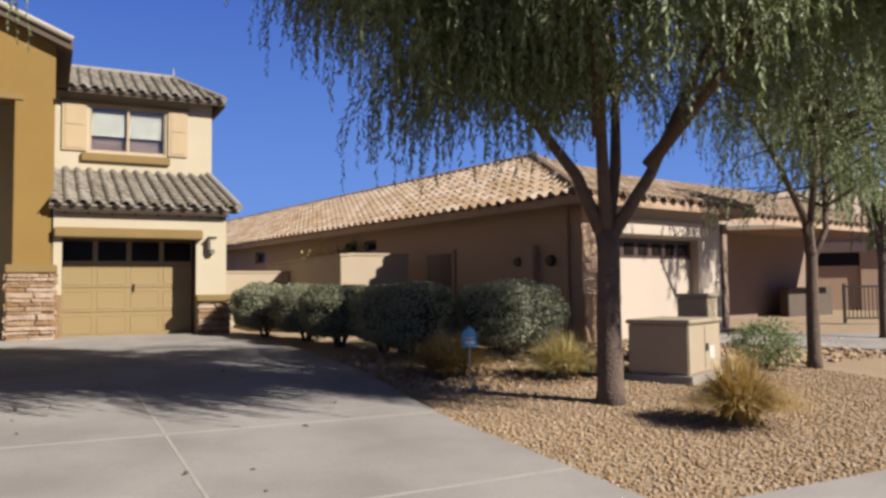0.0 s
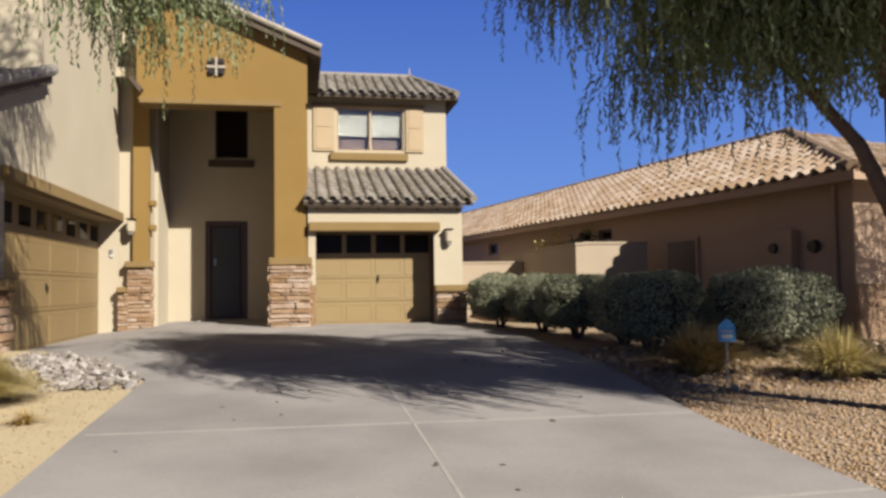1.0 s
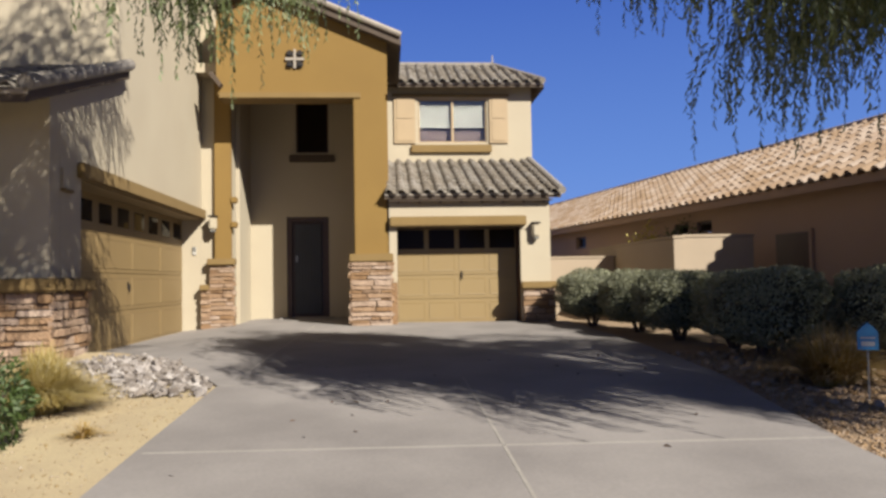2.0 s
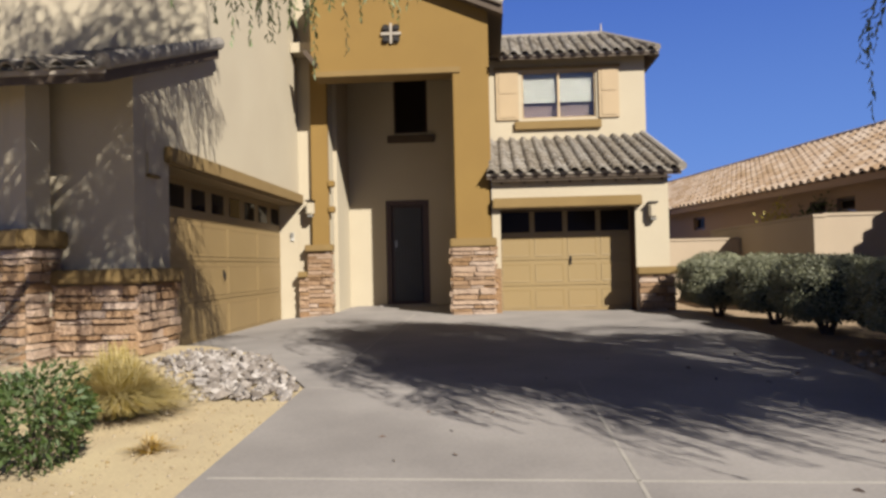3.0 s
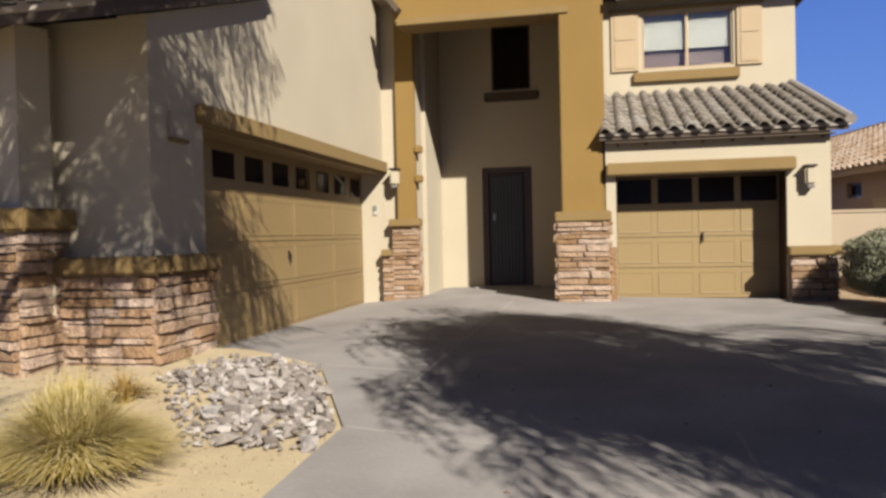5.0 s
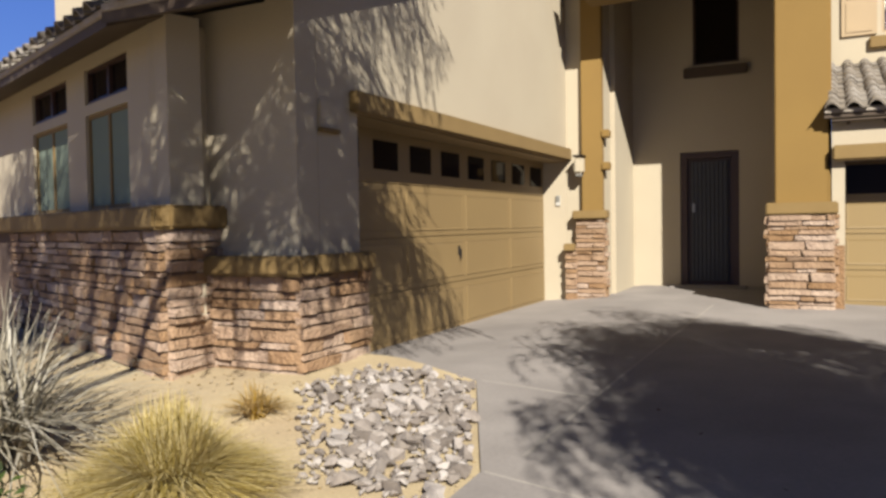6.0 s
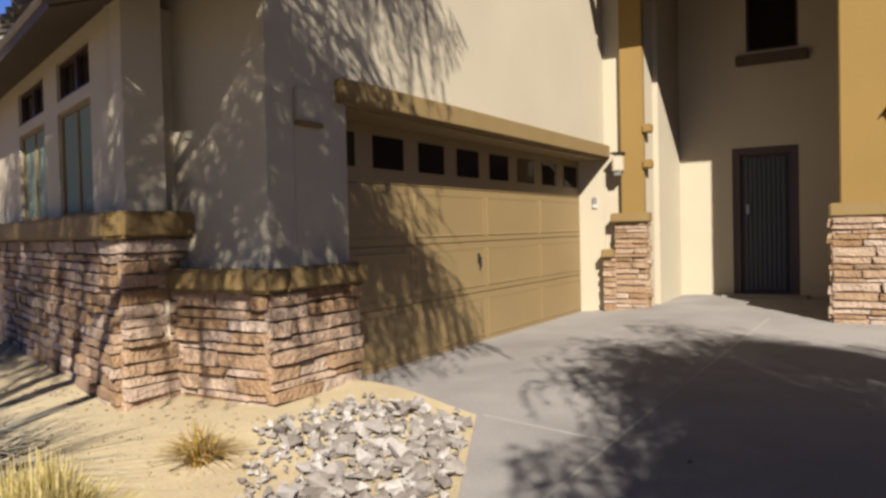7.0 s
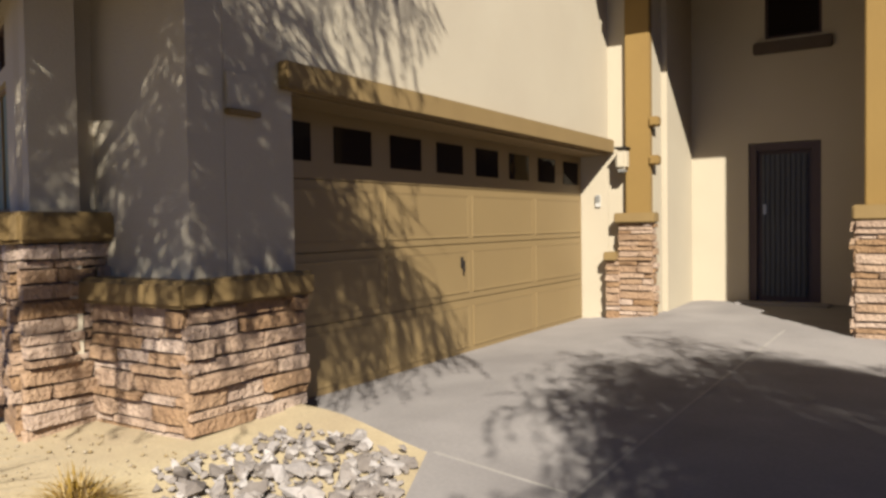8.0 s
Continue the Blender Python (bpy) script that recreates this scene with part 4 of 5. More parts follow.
def weeping_tree(base, limbs, twigs, centre, radii, low, clear, seed, label, trunk_r, leaf, dens, bare=None, group="street trees", boughs=()):
    """A tapered trunk, forked limbs and a crown of hanging strands of narrow leaves, held in an egg of the given centre
    and radii.
    boughs: further clumps of twigs, many unseen and placed for their shade, as (count, centre, spread).
    low: lowest height of leaves; clear: how much higher they end close to the trunk; bare(x, y, z): where no leaves
    grow."""
    rnd = random.Random(seed)
    base, centre = Vector(base), Vector(centre)
    t = thing("tree", base, label, "tree", group)
    trunk = limbs[0]
    bm = tube([base - Vector((0, 0, 0.1)), base + Vector((0, 0, 0.10))] + [base + Vector(q) for q in trunk], [trunk_r * 1.4, trunk_r * 1.1] + [trunk_r * (1 - 0.08 * i) for i in range(len(trunk))], 12)
    part("trunk", bm, BARK, t, "grey-brown ridged trunk", True)
    knots = []
    for li in limbs[1:]:
        pts = [base + Vector(q) for q in li]
        rad = [trunk_r * 0.62 * (1 - 0.78 * i / (len(pts) - 1)) for i in range(len(pts))]
        part("limb", tube(pts, rad, 9), BARK, t, "", True)
        for p, q in zip(pts[1:], pts[2:]):
            knots += [p.lerp(q, f) for f in (0.0, 0.33, 0.66)]
        knots.append(pts[-1])
    wood, P, Dr, last = bmesh.new(), [], [], None
    spots = [(centre, radii)] * twigs
    for n, c, r in boughs:
        spots += [(Vector(c), r)] * n
    # twigs grow in sprays of five, with gaps between the sprays
    for k, (mid_spot, size) in enumerate(spots):
        if k % 5 == 0 or mid_spot is not last:
            u = Vector((rnd.gauss(0, 1), rnd.gauss(0, 1), rnd.gauss(0, 1))).normalized() * rnd.random() ** 0.40
        last = mid_spot
        end = mid_spot + Vector((u.x * size[0] + rnd.gauss(0, 0.2), u.y * size[1] + rnd.gauss(0, 0.2), u.z * size[2] + rnd.gauss(0, 0.2)))
        near = sorted(knots, key=lambda q: (q - end).length + 0.6 * max(0.0, q.z - end.z))[: 3]
        q = rnd.choice(near)
        mid = q.lerp(end, 0.55) + Vector((rnd.gauss(0, 0.08), rnd.gauss(0, 0.08), 0.12 * (end - q).length))
        tube([q, mid, end], [0.018, 0.011, 0.004], 4, wood)
        out = (end - q).normalized()
        for s in range(dens):
            f = rnd.uniform(0.2, 1.0)
            p = q.lerp(mid, f / 0.55) if f < 0.55 else mid.lerp(end, (f - 0.55) / 0.45)
            p = p + Vector((rnd.gauss(0, 0.10), rnd.gauss(0, 0.10), rnd.gauss(0, 0.08)))
            length = rnd.uniform(0.25, 1.25)
            d = (out * 0.8 + Vector((rnd.gauss(0, 0.4), rnd.gauss(0, 0.4), 0.2))).normalized()
            for i in range(int(length / 0.036)):
                d = (d * 0.9 + Vector((rnd.gauss(0, 0.03), rnd.gauss(0, 0.03), -0.15))).normalized()
                p = p + d * 0.036
                r = math.hypot(p.x - base.x, p.y - base.y)
                if p.z < low + max(0.0, 1.2 - r) * clear:
                    break
                if bare and bare(p.x, p.y, p.z):
                    continue
                P.append(p[:])
                Dr.append((d.x + rnd.gauss(0, 0.5), d.y + rnd.gauss(0, 0.5), d.z - 0.25 + rnd.gauss(0, 0.3)))
    part("twig", wood, BARK, t, "thin brown twigs")
    me = leaves_mesh("crown", np.array(P) - np.array(base), Dr, leaf, leaf * 0.3, seed)
    mesh_part("crown", me, LEAF, t, "hanging strands of narrow olive-green leaves")
    return t


def drive_shade_cut(x, y, z):
    """Cuts leaves whose shadow would land outside the shaded part of the drive."""
    d = (z - 0.4) / 0.849
    x, y = x - 0.744 * d, y + d
    return y < 6.45 + max((1.3 - x) * 0.2, (1.3 - x) * 0.98) or y > 16.9 or x < -2.0 - (y - 10.5) * 0.45


def wall_shade_cut(x, y, z):
    """Cuts leaves by where their shadow lands, shaping shade on bed and wall."""
    d = (z - 0.4) / 0.849
    if y + d < 10.4 and x - 0.744 * d > -6.6:
        return True
    s = (x + 3.96) / 0.744
    if s < 0:
        return False
    y, z = y + s, z - 0.849 * s
    return y > (13.5 + 0.25 * math.sin(7 * z) if z > 2.3 else 11.95 + (2.75 - z) * 1.65)


# many of its boughs sit out of view, added to shade the drive
weeping_tree((5.16, 6.25, 0.31), [[(0, 0, 0.9), (0.02, 0, 1.5), (0.0, 0.02, 1.75)],
             [(0.0, 0.02, 1.6), (-0.30, 0.1, 2.3), (-0.75, 0.25, 2.9), (-1.5, 0.4, 3.6), (-2.3, 0.4, 4.4)],
             [(0, 0, 1.65), (-0.12, -0.1, 2.5), (-0.22, -0.2, 3.5), (-0.45, -0.3, 4.8), (-0.7, -0.5, 6.2)],
             [(0, 0, 1.65), (0.22, 0.1, 2.4), (0.42, 0.3, 3.4), (0.4, 0.7, 4.8), (0.2, 1.1, 6.3)],
             [(0, 0, 1.6), (0.42, -0.2, 2.3), (0.8, -0.4, 3.2), (1.5, -0.5, 4.4), (2.4, -0.4, 5.4)],
             [(-0.15, -0.1, 2.7), (-0.8, -0.8, 3.8), (-1.3, -1.5, 4.7), (-1.6, -2.0, 5.4)],
             [(0.4, 0.3, 3.3), (0.2, 1.2, 4.3), (-0.3, 2.0, 5.2)],
              [(0.4, -0.2, 2.4), (0.7, -1.2, 3.4), (0.9, -2.2, 4.2)]],
             185, (4.9, 5.85, 5.1), (3.2, 3.4, 2.65), 2.5, 1.0, 21, "weeping street tree with olive leaves on the gravel strip", 0.125, 0.075, 17, drive_shade_cut, boughs=((60, (7.6, 4.7, 4.9), (1.2, 1.2, 0.9)), (60, (4.2, 4.6, 4.4), (1.8, 1.2, 0.8)), (34, (4.1, 6.9, 4.3), (1.2, 1.1, 0.6)), (42, (3.7, 6.2, 4.0), (0.9, 0.8, 0.5)), (28, (4.2, 6.1, 3.7), (0.9, 0.7, 0.35)), (45, (7.2, 2.9, 4.6), (1.0, 0.7, 0.6)), (35, (3.2, 5.4, 5.2), (0.9, 0.9, 0.5)), (20, (2.5, 7.9, 5.7), (0.8, 0.8, 0.4)), (40, (3.0, 6.8, 5.5), (1.1, 0.9, 0.5)), (48, (4.7, 4.5, 5.3), (1.8, 0.9, 0.7)), (48, (3.5, 6.3, 5.3), (1.4, 1.1, 0.6)), (48, (3.4, 8.0, 6.2), (1.3, 1.1, 0.8)), (30, (2.8, 8.8, 5.3), (0.7, 0.6, 0.4))))
# its bough is added to shade the neighbouring pilaster
weeping_tree((9.58, 7.2, 0.35), [[(0, 0, 0.8), (0.02, 0, 1.5), (-0.02, 0.02, 2.0)],
             [(0, 0, 1.9), (-0.4, 0.1, 2.7), (-1.1, 0.1, 3.6), (-1.7, 0.2, 4.5)],
             [(0, 0, 1.9), (0.1, -0.1, 3.0), (-0.1, -0.2, 4.2), (-0.2, -0.3, 5.4)],
             [(0, 0, 1.4), (0.35, 0.0, 1.9), (0.5, 0.1, 2.9), (0.9, 0.2, 4.3), (1.4, 0.3, 5.3)]],
             165, (9.8, 7.1, 4.9), (2.6, 2.4, 2.3), 2.3, 0.8, 22, "slender weeping tree beside the neighbouring drive", 0.085, 0.07, 13,
             boughs=((45, (11.4, 8.3, 4.4), (0.7, 0.6, 0.8)),))
# trunk out of view; most boughs are added to shade the house walls
weeping_tree((-3.3, 5.2, 0.27), [[(0, 0, 0.9), (0.03, 0, 1.6), (0.0, 0.02, 2.2)],
             [(0, 0, 2.1), (0.4, 0.3, 3.0), (1.0, 0.8, 4.0), (1.6, 1.2, 4.9), (2.1, 1.5, 5.6)],
             [(0, 0, 2.1), (0.1, 0.2, 3.2), (0.4, 0.5, 4.8), (0.7, 0.9, 6.6), (1.0, 1.2, 8.4)],
             [(0, 0, 2.1), (-0.4, 0.1, 3.0), (-0.9, 0.3, 4.2), (-1.3, 0.5, 5.6)],
             [(0.1, 0.2, 3.2), (0.6, 1.2, 4.6), (1.1, 2.1, 5.8), (1.4, 2.7, 7.0)],
             [(0, 0, 2.0), (0.2, -0.4, 3.0), (0.5, -0.7, 4.2), (0.8, -0.9, 5.6)]],
             120, (-3.3, 6.6, 6.9), (3.8, 2.8, 4.2), 3.25, 0.3, 23, "weeping tree in the golden gravel bed before the house", 0.15, 0.074, 13, wall_shade_cut,
             boughs=((30, (-1.6, 9.2, 5.0), (1.0, 0.7, 0.45)), (40, (-2.7, 8.6, 8.2), (1.3, 0.9, 1.2)), (14, (-1.2, 8.9, 7.3), (0.7, 0.8, 1.0)), (24, (-0.6, 8.8, 5.1), (0.7, 0.6, 0.45)), (45, (-3.6, 6.2, 5.7), (1.7, 1.2, 1.0)), (40, (-5.2, 6.2, 5.2), (1.0, 1.0, 0.9)), (30, (-5.6, 7.0, 7.1), (1.2, 0.9, 0.7)), (20, (-4.0, 6.4, 6.9), (1.1, 0.9, 0.7)), (15, (-2.5, 5.8, 7.0), (1.0, 0.9, 0.7)), (10, (-1.2, 5.6, 6.8), (0.9, 0.8, 0.6)), (20, (-1.5, 8.4, 4.5), (0.6, 0.5, 0.25)), (60, (-1.4, 7.6, 9.0), (1.3, 1.2, 1.3)), (60, (-3.2, 7.6, 8.6), (1.8, 1.2, 1.4)), (12, (-1.9, 6.5, 5.7), (1.4, 1.1, 0.9))))


# tree added to shade the entry and give leaves at the right edge
weeping_tree((14.6, 9.4, 0.43), [[(0, 0, 0.8), (0.02, 0, 1.5), (-0.02, 0.02, 2.0)],
             [(0, 0, 1.9), (-0.4, 0.1, 2.7), (-1.1, 0.1, 3.6), (-1.7, 0.2, 4.5)],
             [(0, 0, 1.9), (0.1, -0.1, 3.0), (-0.1, -0.2, 4.2), (-0.2, -0.3, 5.4)],
             [(0, 0, 1.4), (0.35, 0.0, 1.9), (0.5, 0.1, 2.9), (0.9, 0.2, 4.3), (1.4, 0.3, 5.3)]],
             90, (15.8, 9.4, 4.9), (2.1, 2.2, 2.3), 2.2, 0.8, 24, "slender weeping tree before the neighbouring entry", 0.085, 0.12, 11)


def hedge_bush(x, y, rx, ry, top, seed):
    rnd = np.random.RandomState(seed)
    g = G(y)
    t = thing("clipped_bush", (x, y, g), "rounded clipped grey-green bush on a short stem", "bush", "clipped bushes")
    zc, rz = (top + g + 0.15) / 2, (top - g - 0.15) / 2
    n = 19000
    u = rnd.normal(size=(n, 3))
    u /= np.linalg.norm(u, axis=1, keepdims=True)
    sq = np.sign(u) * np.abs(u) ** 0.74
    lump = 1 + 0.06 * np.sin(5 * u[:, :1] + seed) * np.cos(4 * u[:, 1:2]) + 0.04 * np.sin(11 * u[:, 2:] + seed)
    p = sq * lump * rnd.uniform(0.86, 1.03, (n, 1)) * [rx, ry, rz]
    me = leaves_mesh("foliage", p + [0, 0, zc - g], u + rnd.normal(size=(n, 3)) * 0.7, 0.038, 0.021, seed)
    mesh_part("foliage", me, LEAF_HEDGE, t)
    # dark solid that stands in for the shade between the leaves
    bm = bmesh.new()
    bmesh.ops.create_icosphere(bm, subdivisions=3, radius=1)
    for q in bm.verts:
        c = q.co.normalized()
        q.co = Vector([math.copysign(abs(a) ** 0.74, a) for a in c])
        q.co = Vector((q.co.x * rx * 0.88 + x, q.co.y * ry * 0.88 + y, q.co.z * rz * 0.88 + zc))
    part("shade_core", bm, INNER_SHADE, t)
    bm = bmesh.new()
    for k in range(5):
        a = 2 * math.pi * k / 5 + seed
        tube([(x + 0.05 * math.cos(a), y + 0.05 * math.sin(a), g - 0.05), (x + 0.25 * math.cos(a), y + 0.25 * math.sin(a), g + 0.45)], [0.03, 0.02], 6, bm)
    part("stem", bm, BARK, t)


for k, b in enumerate(((4.12, 16.15, 0.66, 0.75, 1.62), (4.55, 14.6, 0.66, 0.7, 1.57), (4.66, 13.0, 0.66, 0.72, 1.55), (4.95, 11.7, 0.5, 0.6, 1.50), (4.82, 10.5, 0.69, 0.70, 1.56), (6.16, 9.75, 0.73, 0.74, 1.57), (6.85, 10.7, 0.4, 0.45, 1.15))):
    hedge_bush(*b, 40 + k)


def grass_clump(name, x, y, height, spread, blades, seed, material, label, width=0.008, droop=1.0):
    rnd = random.Random(seed)
    g = bed(x, y) - 0.04
    t = thing(name, (x, y, g), label, name.replace("_", " "))
    verts, faces = [], []
    for k in range(blades):
        a, r0 = rnd.uniform(0, 2 * math.pi), 0.22 * spread * math.sqrt(rnd.random())
        lean = rnd.random() ** 0.8 * 1.15 * spread * droop
        L = height * rnd.uniform(0.6, 1.12)
        c, s = math.cos(a), math.sin(a)
        w = width * rnd.uniform(0.7, 1.3)
        px, py = math.cos(a * 7.3 + k) * r0, math.sin(a * 7.3 + k) * r0
        n0 = len(verts)
        for i in range(5):
            f = i / 4
            rr = lean * f ** 1.7
            zz = L * (f - 0.62 * min(1.2, lean / spread) * f * f)
            ww = w * (1 - f) + 0.001
            verts.append((px + c * rr - s * ww, py + s * rr + c * ww, zz))
            verts.append((px + c * rr + s * ww, py + s * rr - c * ww, zz))
        for i in range(4):
            b = n0 + 2 * i
            faces.append((b, b + 1, b + 3, b + 2))
    # the clump parts into a few tufts from one root
    share = blades // 5 + 1
    for k in range(0, blades, share):
        n = min(share, blades - k)
        own = [tuple(i - 10 * k for i in f) for f in faces[4 * k:4 * (k + n)]]
        mesh_part("tuft", poly_mesh("tuft", verts[10 * k:10 * (k + n)], own), material, t)
    return t


grass_clump("grass_clump", 5.55, 4.95, 0.66, 0.62, 2600, 61, STRAW, "dry straw-coloured bunch grass on tan gravel")
grass_clump("grass_clump", 4.5, 8.55, 0.60, 0.8, 2200, 62, STRAW, "dry golden bunch grass below the clipped bush")
grass_clump("grass_clump", 5.8, 7.95, 0.60, 0.75, 1800, 63, STRAW_G, "green-gold bunch grass beside the tree")
grass_clump("grass_clump", -2.98, 8.22, 0.60, 0.57, 6500, 64, STRAW_G, "green-gold bunch grass in the golden gravel", 0.0045)
grass_clump("grass_clump", -3.55, 9.55, 0.30, 0.3, 260, 65, STRAW, "small dry weed before the stone wall")
grass_clump("grass_clump", -2.25, 7.2, 0.16, 0.2, 160, 66, STRAW, "small dry weed in the golden gravel")
grass_clump("spiky_plant", -4.62, 8.3, 1.2, 1.2, 520, 67, SPIKE, "pale spiky yucca beside the stone wall", 0.014, 1.2)


def shrub(name, x, y, r, h, n, seed, material, label, leaf=0.05):
    rs = np.random.RandomState(seed)
    g = G(y)
    t = thing(name, (x, y, g), label, "shrub")
    u = rs.normal(size=(n, 3))
    u /= np.linalg.norm(u, axis=1, keepdims=True)
    p = u * (rs.uniform(0.3, 1.0, (n, 1)) ** 0.5) * [r, r, h / 2] * (1 + 0.2 * np.sin(6 * u[:, :1]))
    mesh_part("foliage", leaves_mesh("foliage", p + [0, 0, h / 2], u + rs.normal(size=(n, 3)) * 0.6, leaf, leaf * 0.45, seed), material, t)
    bm = bmesh.new()
    rnd = random.Random(seed)
    for k in range(9):
        a = rnd.uniform(0, 6.28)
        tube([(x, y, g - 0.03), (x + 0.5 * r * math.cos(a), y + 0.5 * r * math.sin(a), g + 0.7 * h)], [0.012, 0.004], 5, bm)
    part("stem", bm, BARK, t)


shrub("shrub", -2.85, 6.85, 0.42, 0.62, 2600, 71, GREEN, "small leafy green shrub in the gravel bed")
shrub("shrub", 8.8, 7.35, 0.42, 0.62, 2600, 72, LEAF, "rounded olive green shrub beside the utility boxes")
shrub("shrub", 7.3, 19.5, 0.6, 2.2, 1800, 73, GREEN, "green shrub behind the garden wall", 0.08)
shrub("shrub", 6.75, 20.5, 0.5, 2.15, 1400, 74, YELLOW, "yellow-blossomed shrub behind the garden wall", 0.08)


# ---- loose things ----
def scatter(name, label, area, count, size, lift, seed, material, keep):
    """Gravel: small angular stones, joined, resting on the ground."""
    rs = np.random.RandomState(seed)
    bm = bmesh.new()
    bmesh.ops.create_icosphere(bm, subdivisions=1, radius=1)
    bm.verts.ensure_lookup_table()
    sv = np.array([v.co[:] for v in bm.verts])
    sf = np.array([[v.index for v in f.verts] for f in bm.faces])
    bm.free()
    V, F, k = [], [], 0
    while k < count:
        x, y = rs.uniform(area[0], area[2]), rs.uniform(area[1], area[3])
        if not keep(x, y):
            continue
        s = size * (0.5 + 1.3 * rs.random_sample() ** 2)
        a = rs.uniform(0, 6.28)
        q = sv * (1 + rs.uniform(-0.28, 0.28, (len(sv), 1))) * [s, s * rs.uniform(0.6, 1), s * rs.uniform(0.4, 0.75)]
        c, d = math.cos(a), math.sin(a)
        q = np.stack([q[:, 0] * c - q[:, 1] * d + x, q[:, 0] * d + q[:, 1] * c + y, q[:, 2] + bed(x, y) + lift], 1)
        V.append(q)
        F.append(sf + k * len(sv))
        k += 1
    V, F = np.concatenate(V), np.concatenate(F)
    me = bpy.data.meshes.new(name)
    me.vertices.add(len(V))
    me.vertices.foreach_set("co", V.ravel())
    me.loops.add(3 * len(F))
    me.loops.foreach_set("vertex_index", F.ravel())
    me.polygons.add(len(F))
    me.polygons.foreach_set("loop_start", np.arange(len(F)) * 3)
    me.polygons.foreach_set("loop_total", np.full(len(F), 3))
    me.update()
    tagged(mesh_part(name, me, material), label, "gravel", kind="stuff")


def right_bed(x, y):
    edge = 3.25 if y < 6.2 else 3.25 + (y - 6.2) * 0.14 if y < 9.1 else 3.75
    return x > edge + 0.03 and y > 3.36 and y < 11.3


def left_bed(x, y):
    edge = -1.72 if y < 9.25 else -1.72 - (y - 9.25) * 0.46
    return x < edge and y < 10.35 and not (x > -4.7 and x < -3.8 and y > 10.4)


scatter("gravel", "loose tan landscape gravel", (3.2, 3.36, 9.5, 9.5), 36000, 0.0130, -0.045, 81, GRAVEL, right_bed)
scatter("gravel", "loose tan landscape gravel further off", (3.7, 7.5, 14, 11.3), 3000, 0.04, -0.035, 82, GRAVEL, right_bed)
scatter("gravel", "fine golden gravel in the planting bed", (-6.5, 4.5, -1.7, 10.4), 3200, 0.010, -0.018, 83, GRAVEL_L, left_bed)

rb = thing("rock_bed", (-2.5, 10.0, 0.43), "patch of grey and white broken rocks beside the drive", "rock bed")
rnd = random.Random(91)
rocks = []
for k in range(8):
    bm = bmesh.new()
    for j in range(13):
        q = Vector((rnd.gauss(0, 1), rnd.gauss(0, 1), rnd.gauss(0, 1))).normalized() * rnd.uniform(0.75, 1.2)
        bm.verts.new((q.x, q.y, q.z * 0.55))
    hull = bmesh.ops.convex_hull(bm, input=bm.verts)
    bmesh.ops.delete(bm, geom=[q for q in bm.verts if not q.link_faces], context="VERTS")
    me = bpy.data.meshes.new("rock")
    bm.to_mesh(me)
    bm.free()
    me.materials.append(ROCK)
    rocks.append(me)
count = 0
while count < 300:
    x, y = rnd.uniform(-3.5, -1.75), rnd.uniform(8.8, 11.2)
    edge = -1.75 if y < 9.25 else -1.75 - (y - 9.25) * 0.46
    left = -2.45 - (y - 8.8) * 0.75 if y < 10.0 else -3.42 + (y - 10.0) * 0.15
    if not (left < x < edge) or (y > 11.0 and x < -3.1):
        continue
    rim = min(x - left, 0.5) / 0.5
    if rnd.random() > 0.3 + 0.7 * rim:
        continue
    s = 0.032 + 0.062 * rnd.random() ** 1.6
    ob = new("rock", rnd.choice(rocks))
    ob.parent = rb
    ob.matrix_local = Matrix.Translation(Vector((x, y, bed(x, y) + 0.005 + rnd.uniform(0, 0.03))) - ORIGIN[rb.name]) @ pose(0, 0, 0, rnd.uniform(-35, 35), rnd.uniform(-35, 35), rnd.uniform(0, 360)) @ Matrix.Diagonal((s, s * rnd.uniform(0.6, 1), s, 1))
    count += 1

# small chips between the rocks, too many to count
chips_v, chips_f = [], []
for k in range(1100):
    x, y = rnd.uniform(-3.6, -1.8), rnd.uniform(8.75, 11.1)
    edge = -1.75 if y < 9.25 else -1.75 - (y - 9.25) * 0.46
    left = -2.45 - (y - 8.8) * 0.75 if y < 10.0 else -3.42 + (y - 10.0) * 0.15
    if not (left - 0.18 < x < edge):
        continue
    src, s = rnd.choice(rocks), rnd.uniform(0.012, 0.034)
    m = pose(x, y, bed(x, y) + 0.002, rnd.uniform(-40, 40), rnd.uniform(-40, 40), rnd.uniform(0, 360))
    n0 = len(chips_v)
    chips_v += [tuple(m @ (q.co * s) - ORIGIN[rb.name]) for q in src.vertices]
    chips_f += [tuple(n0 + j for j in f.vertices) for f in src.polygons]
chips = mesh_part("chip", poly_mesh("chip", chips_v, chips_f), ROCK, rb, "small grey rock chips")
tagged(chips, "small grey rock chips between the rocks", kind="stuff")

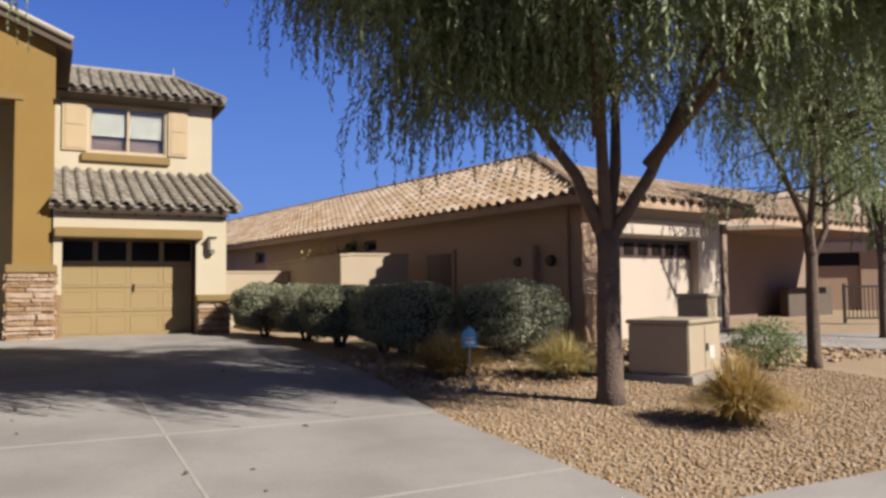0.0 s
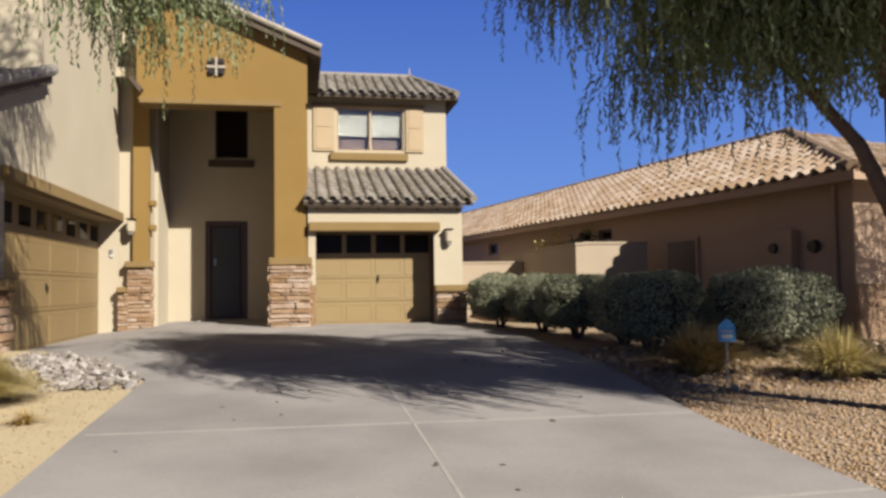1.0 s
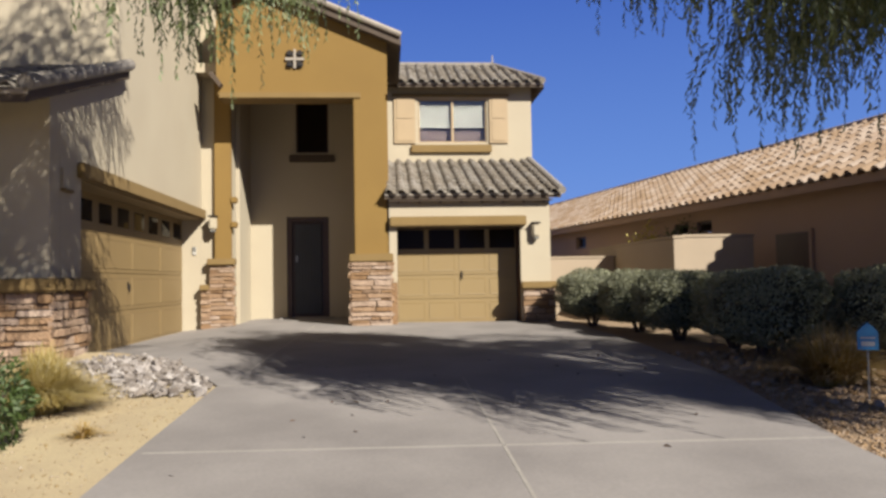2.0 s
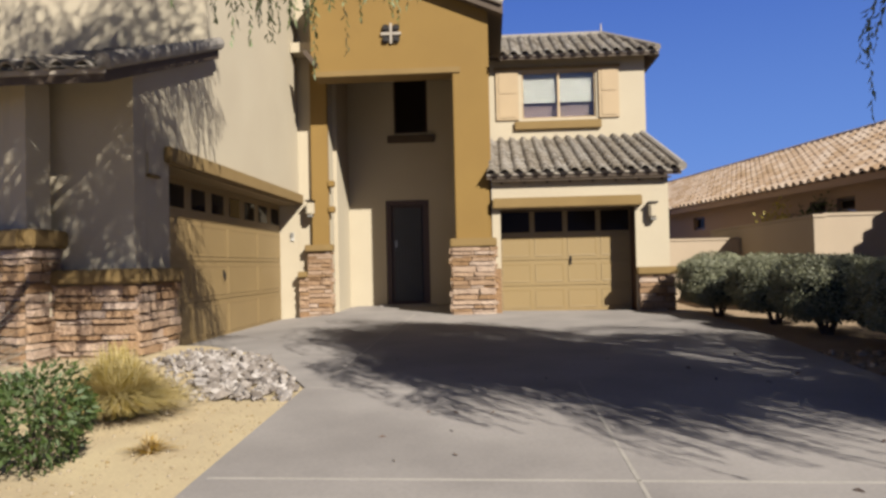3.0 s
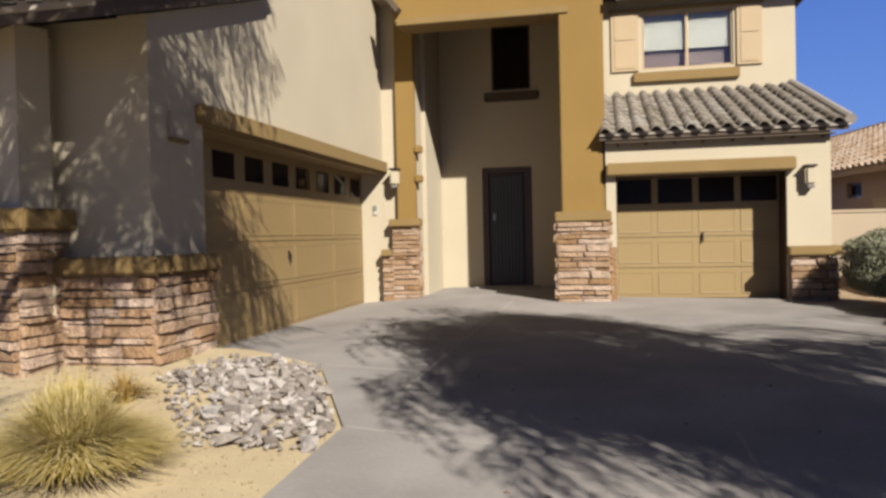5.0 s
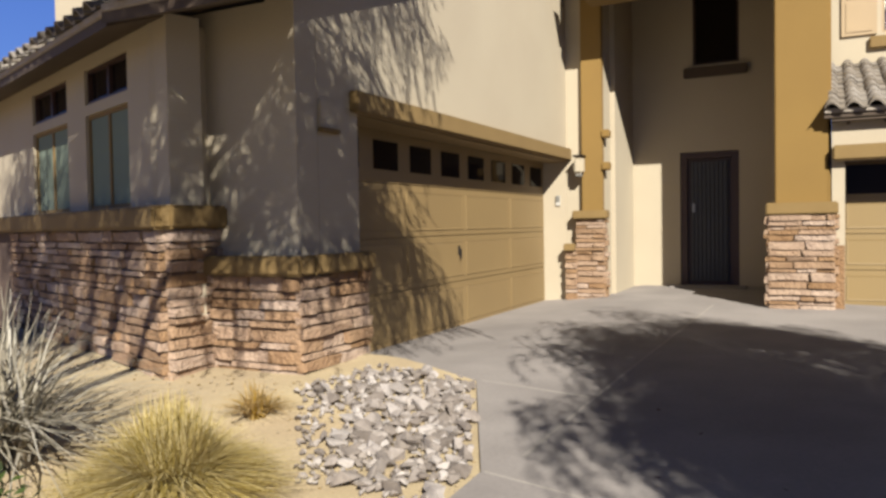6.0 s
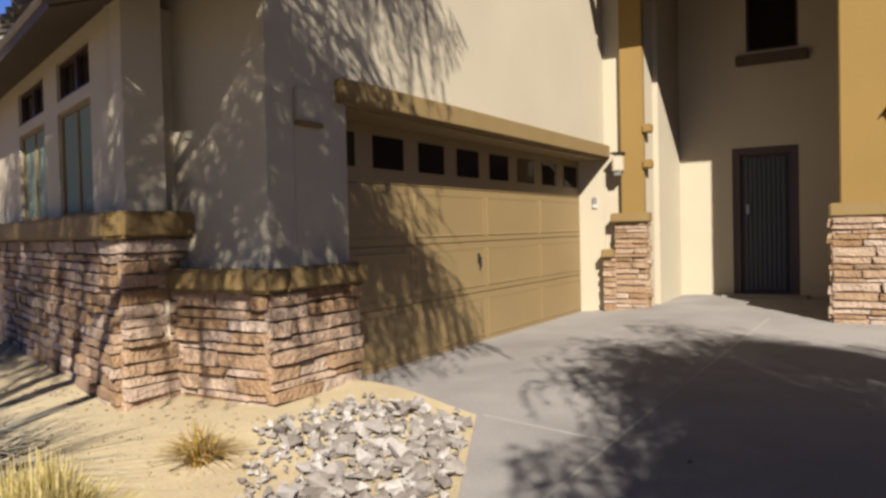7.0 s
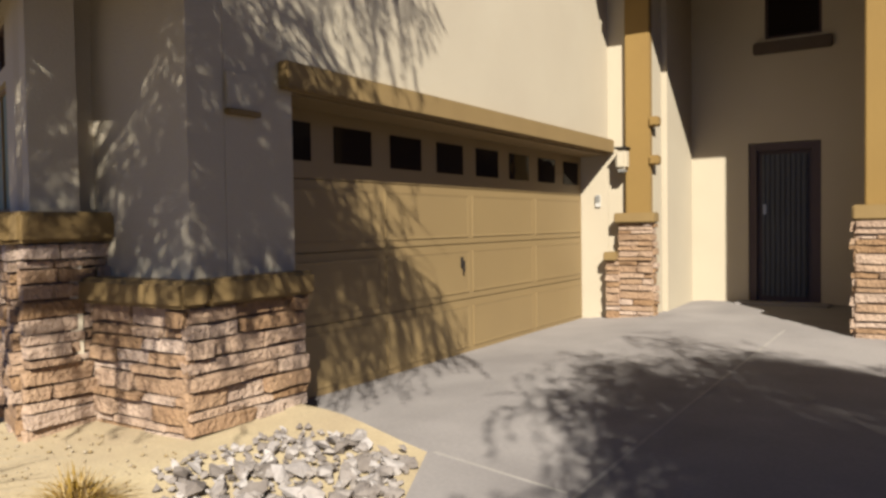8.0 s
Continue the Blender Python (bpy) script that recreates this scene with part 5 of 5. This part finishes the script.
# utility boxes
def utility_box(x, y, turn, w, d, h, label, plate):
    """A metal cabinet with an overhanging lid on a concrete pad; x, y: its front corner."""
    g = G(y)
    t = thing("utility_box", (x, y, g), label, "utility box", "utility boxes")
    t.rotation_euler = (0, 0, radians(turn))
    part("cabinet", box(x, y, g + 0.06, x + w, y + d, g + h - 0.058, 0.015), BOXTAN, t)
    part("lid", box(x - 0.03, y - 0.03, g + h - 0.056, x + w + 0.03, y + d + 0.03, g + h, 0.018), BOXTAN, t)
    part("pad", box(x - 0.06, y - 0.06, g - 0.12, x + w + 0.06, y + d + 0.06, g + 0.058, 0.01), CONCRETE, t)
    part("door_seam", box(x + 0.48 * w, y - 0.004, g + 0.10, x + 0.49 * w, y - 0.001, g + h - 0.09), FASCIA, t)
    part("latch", box(x + 0.51 * w, y - 0.03, g + 0.45 * h, x + 0.55 * w, y - 0.002, g + 0.58 * h, 0.006), METAL, t)
    part("warning_label", box(x + plate * w, y - 0.005, g + 0.30 * h, x + (plate + 0.16) * w, y - 0.001, g + 0.52 * h), WHITE, t, "small pale warning label")


utility_box(6.78, 6.77, 24, 1.10, 0.77, 0.72, "tan painted metal transformer box on a concrete pad", 0.62)
utility_box(8.35, 7.95, 24, 0.40, 0.45, 0.98, "slim tan utility pedestal on the gravel", 0.3)

# security sign on a stake
sg = thing("yard_sign", (4.37, 7.78, 0.36), "blue house-shaped yard sign on a metal stake", "sign")
bm = prism([(-0.085, 0.50), (0.085, 0.50), (0.085, 0.66), (0.05, 0.70), (0, 0.745), (-0.05, 0.70), (-0.085, 0.66)], "y", -0.006, 0.006)
bmesh.ops.rotate(bm, verts=bm.verts, cent=(0, 0, 0), matrix=Matrix.Rotation(radians(-25), 3, "Z"))
bmesh.ops.translate(bm, verts=bm.verts, vec=(4.37, 7.78, 0.28))
part("panel", bm, BLUE, sg, "blue panel")
bm = box(-0.055, -0.0115, 0.535, 0.055, -0.0075, 0.575)
box(-0.06, -0.0115, 0.60, 0.06, -0.0075, 0.615, 0, bm)
bmesh.ops.rotate(bm, verts=bm.verts, cent=(0, 0, 0), matrix=Matrix.Rotation(radians(-25), 3, "Z"))
bmesh.ops.translate(bm, verts=bm.verts, vec=(4.37, 7.78, 0.28))
part("print", bm, WHITE, sg, "pale printed bars")
part("stake", tube([(4.375, 7.795, 0.3), (4.375, 7.795, 0.82)], [0.008, 0.008], 6), METAL, sg)

# dry leaves dropped on the drive
rs = np.random.RandomState(5)
pts = np.stack([rs.uniform(-1.4, 3.1, 36), rs.uniform(3.2, 11.0, 36), np.zeros(36)], 1)
pts[:, 2] = [G(y) + 0.006 for y in pts[:, 1]]
dirs = rs.normal(size=(36, 3)) * [1, 1, 0.15]
tagged(mesh_part("leaf_litter", leaves_mesh("leaf_litter", pts, dirs, 0.055, 0.028, 6), BARK), "dry brown leaves dropped on the concrete", "leaf litter", kind="stuff")
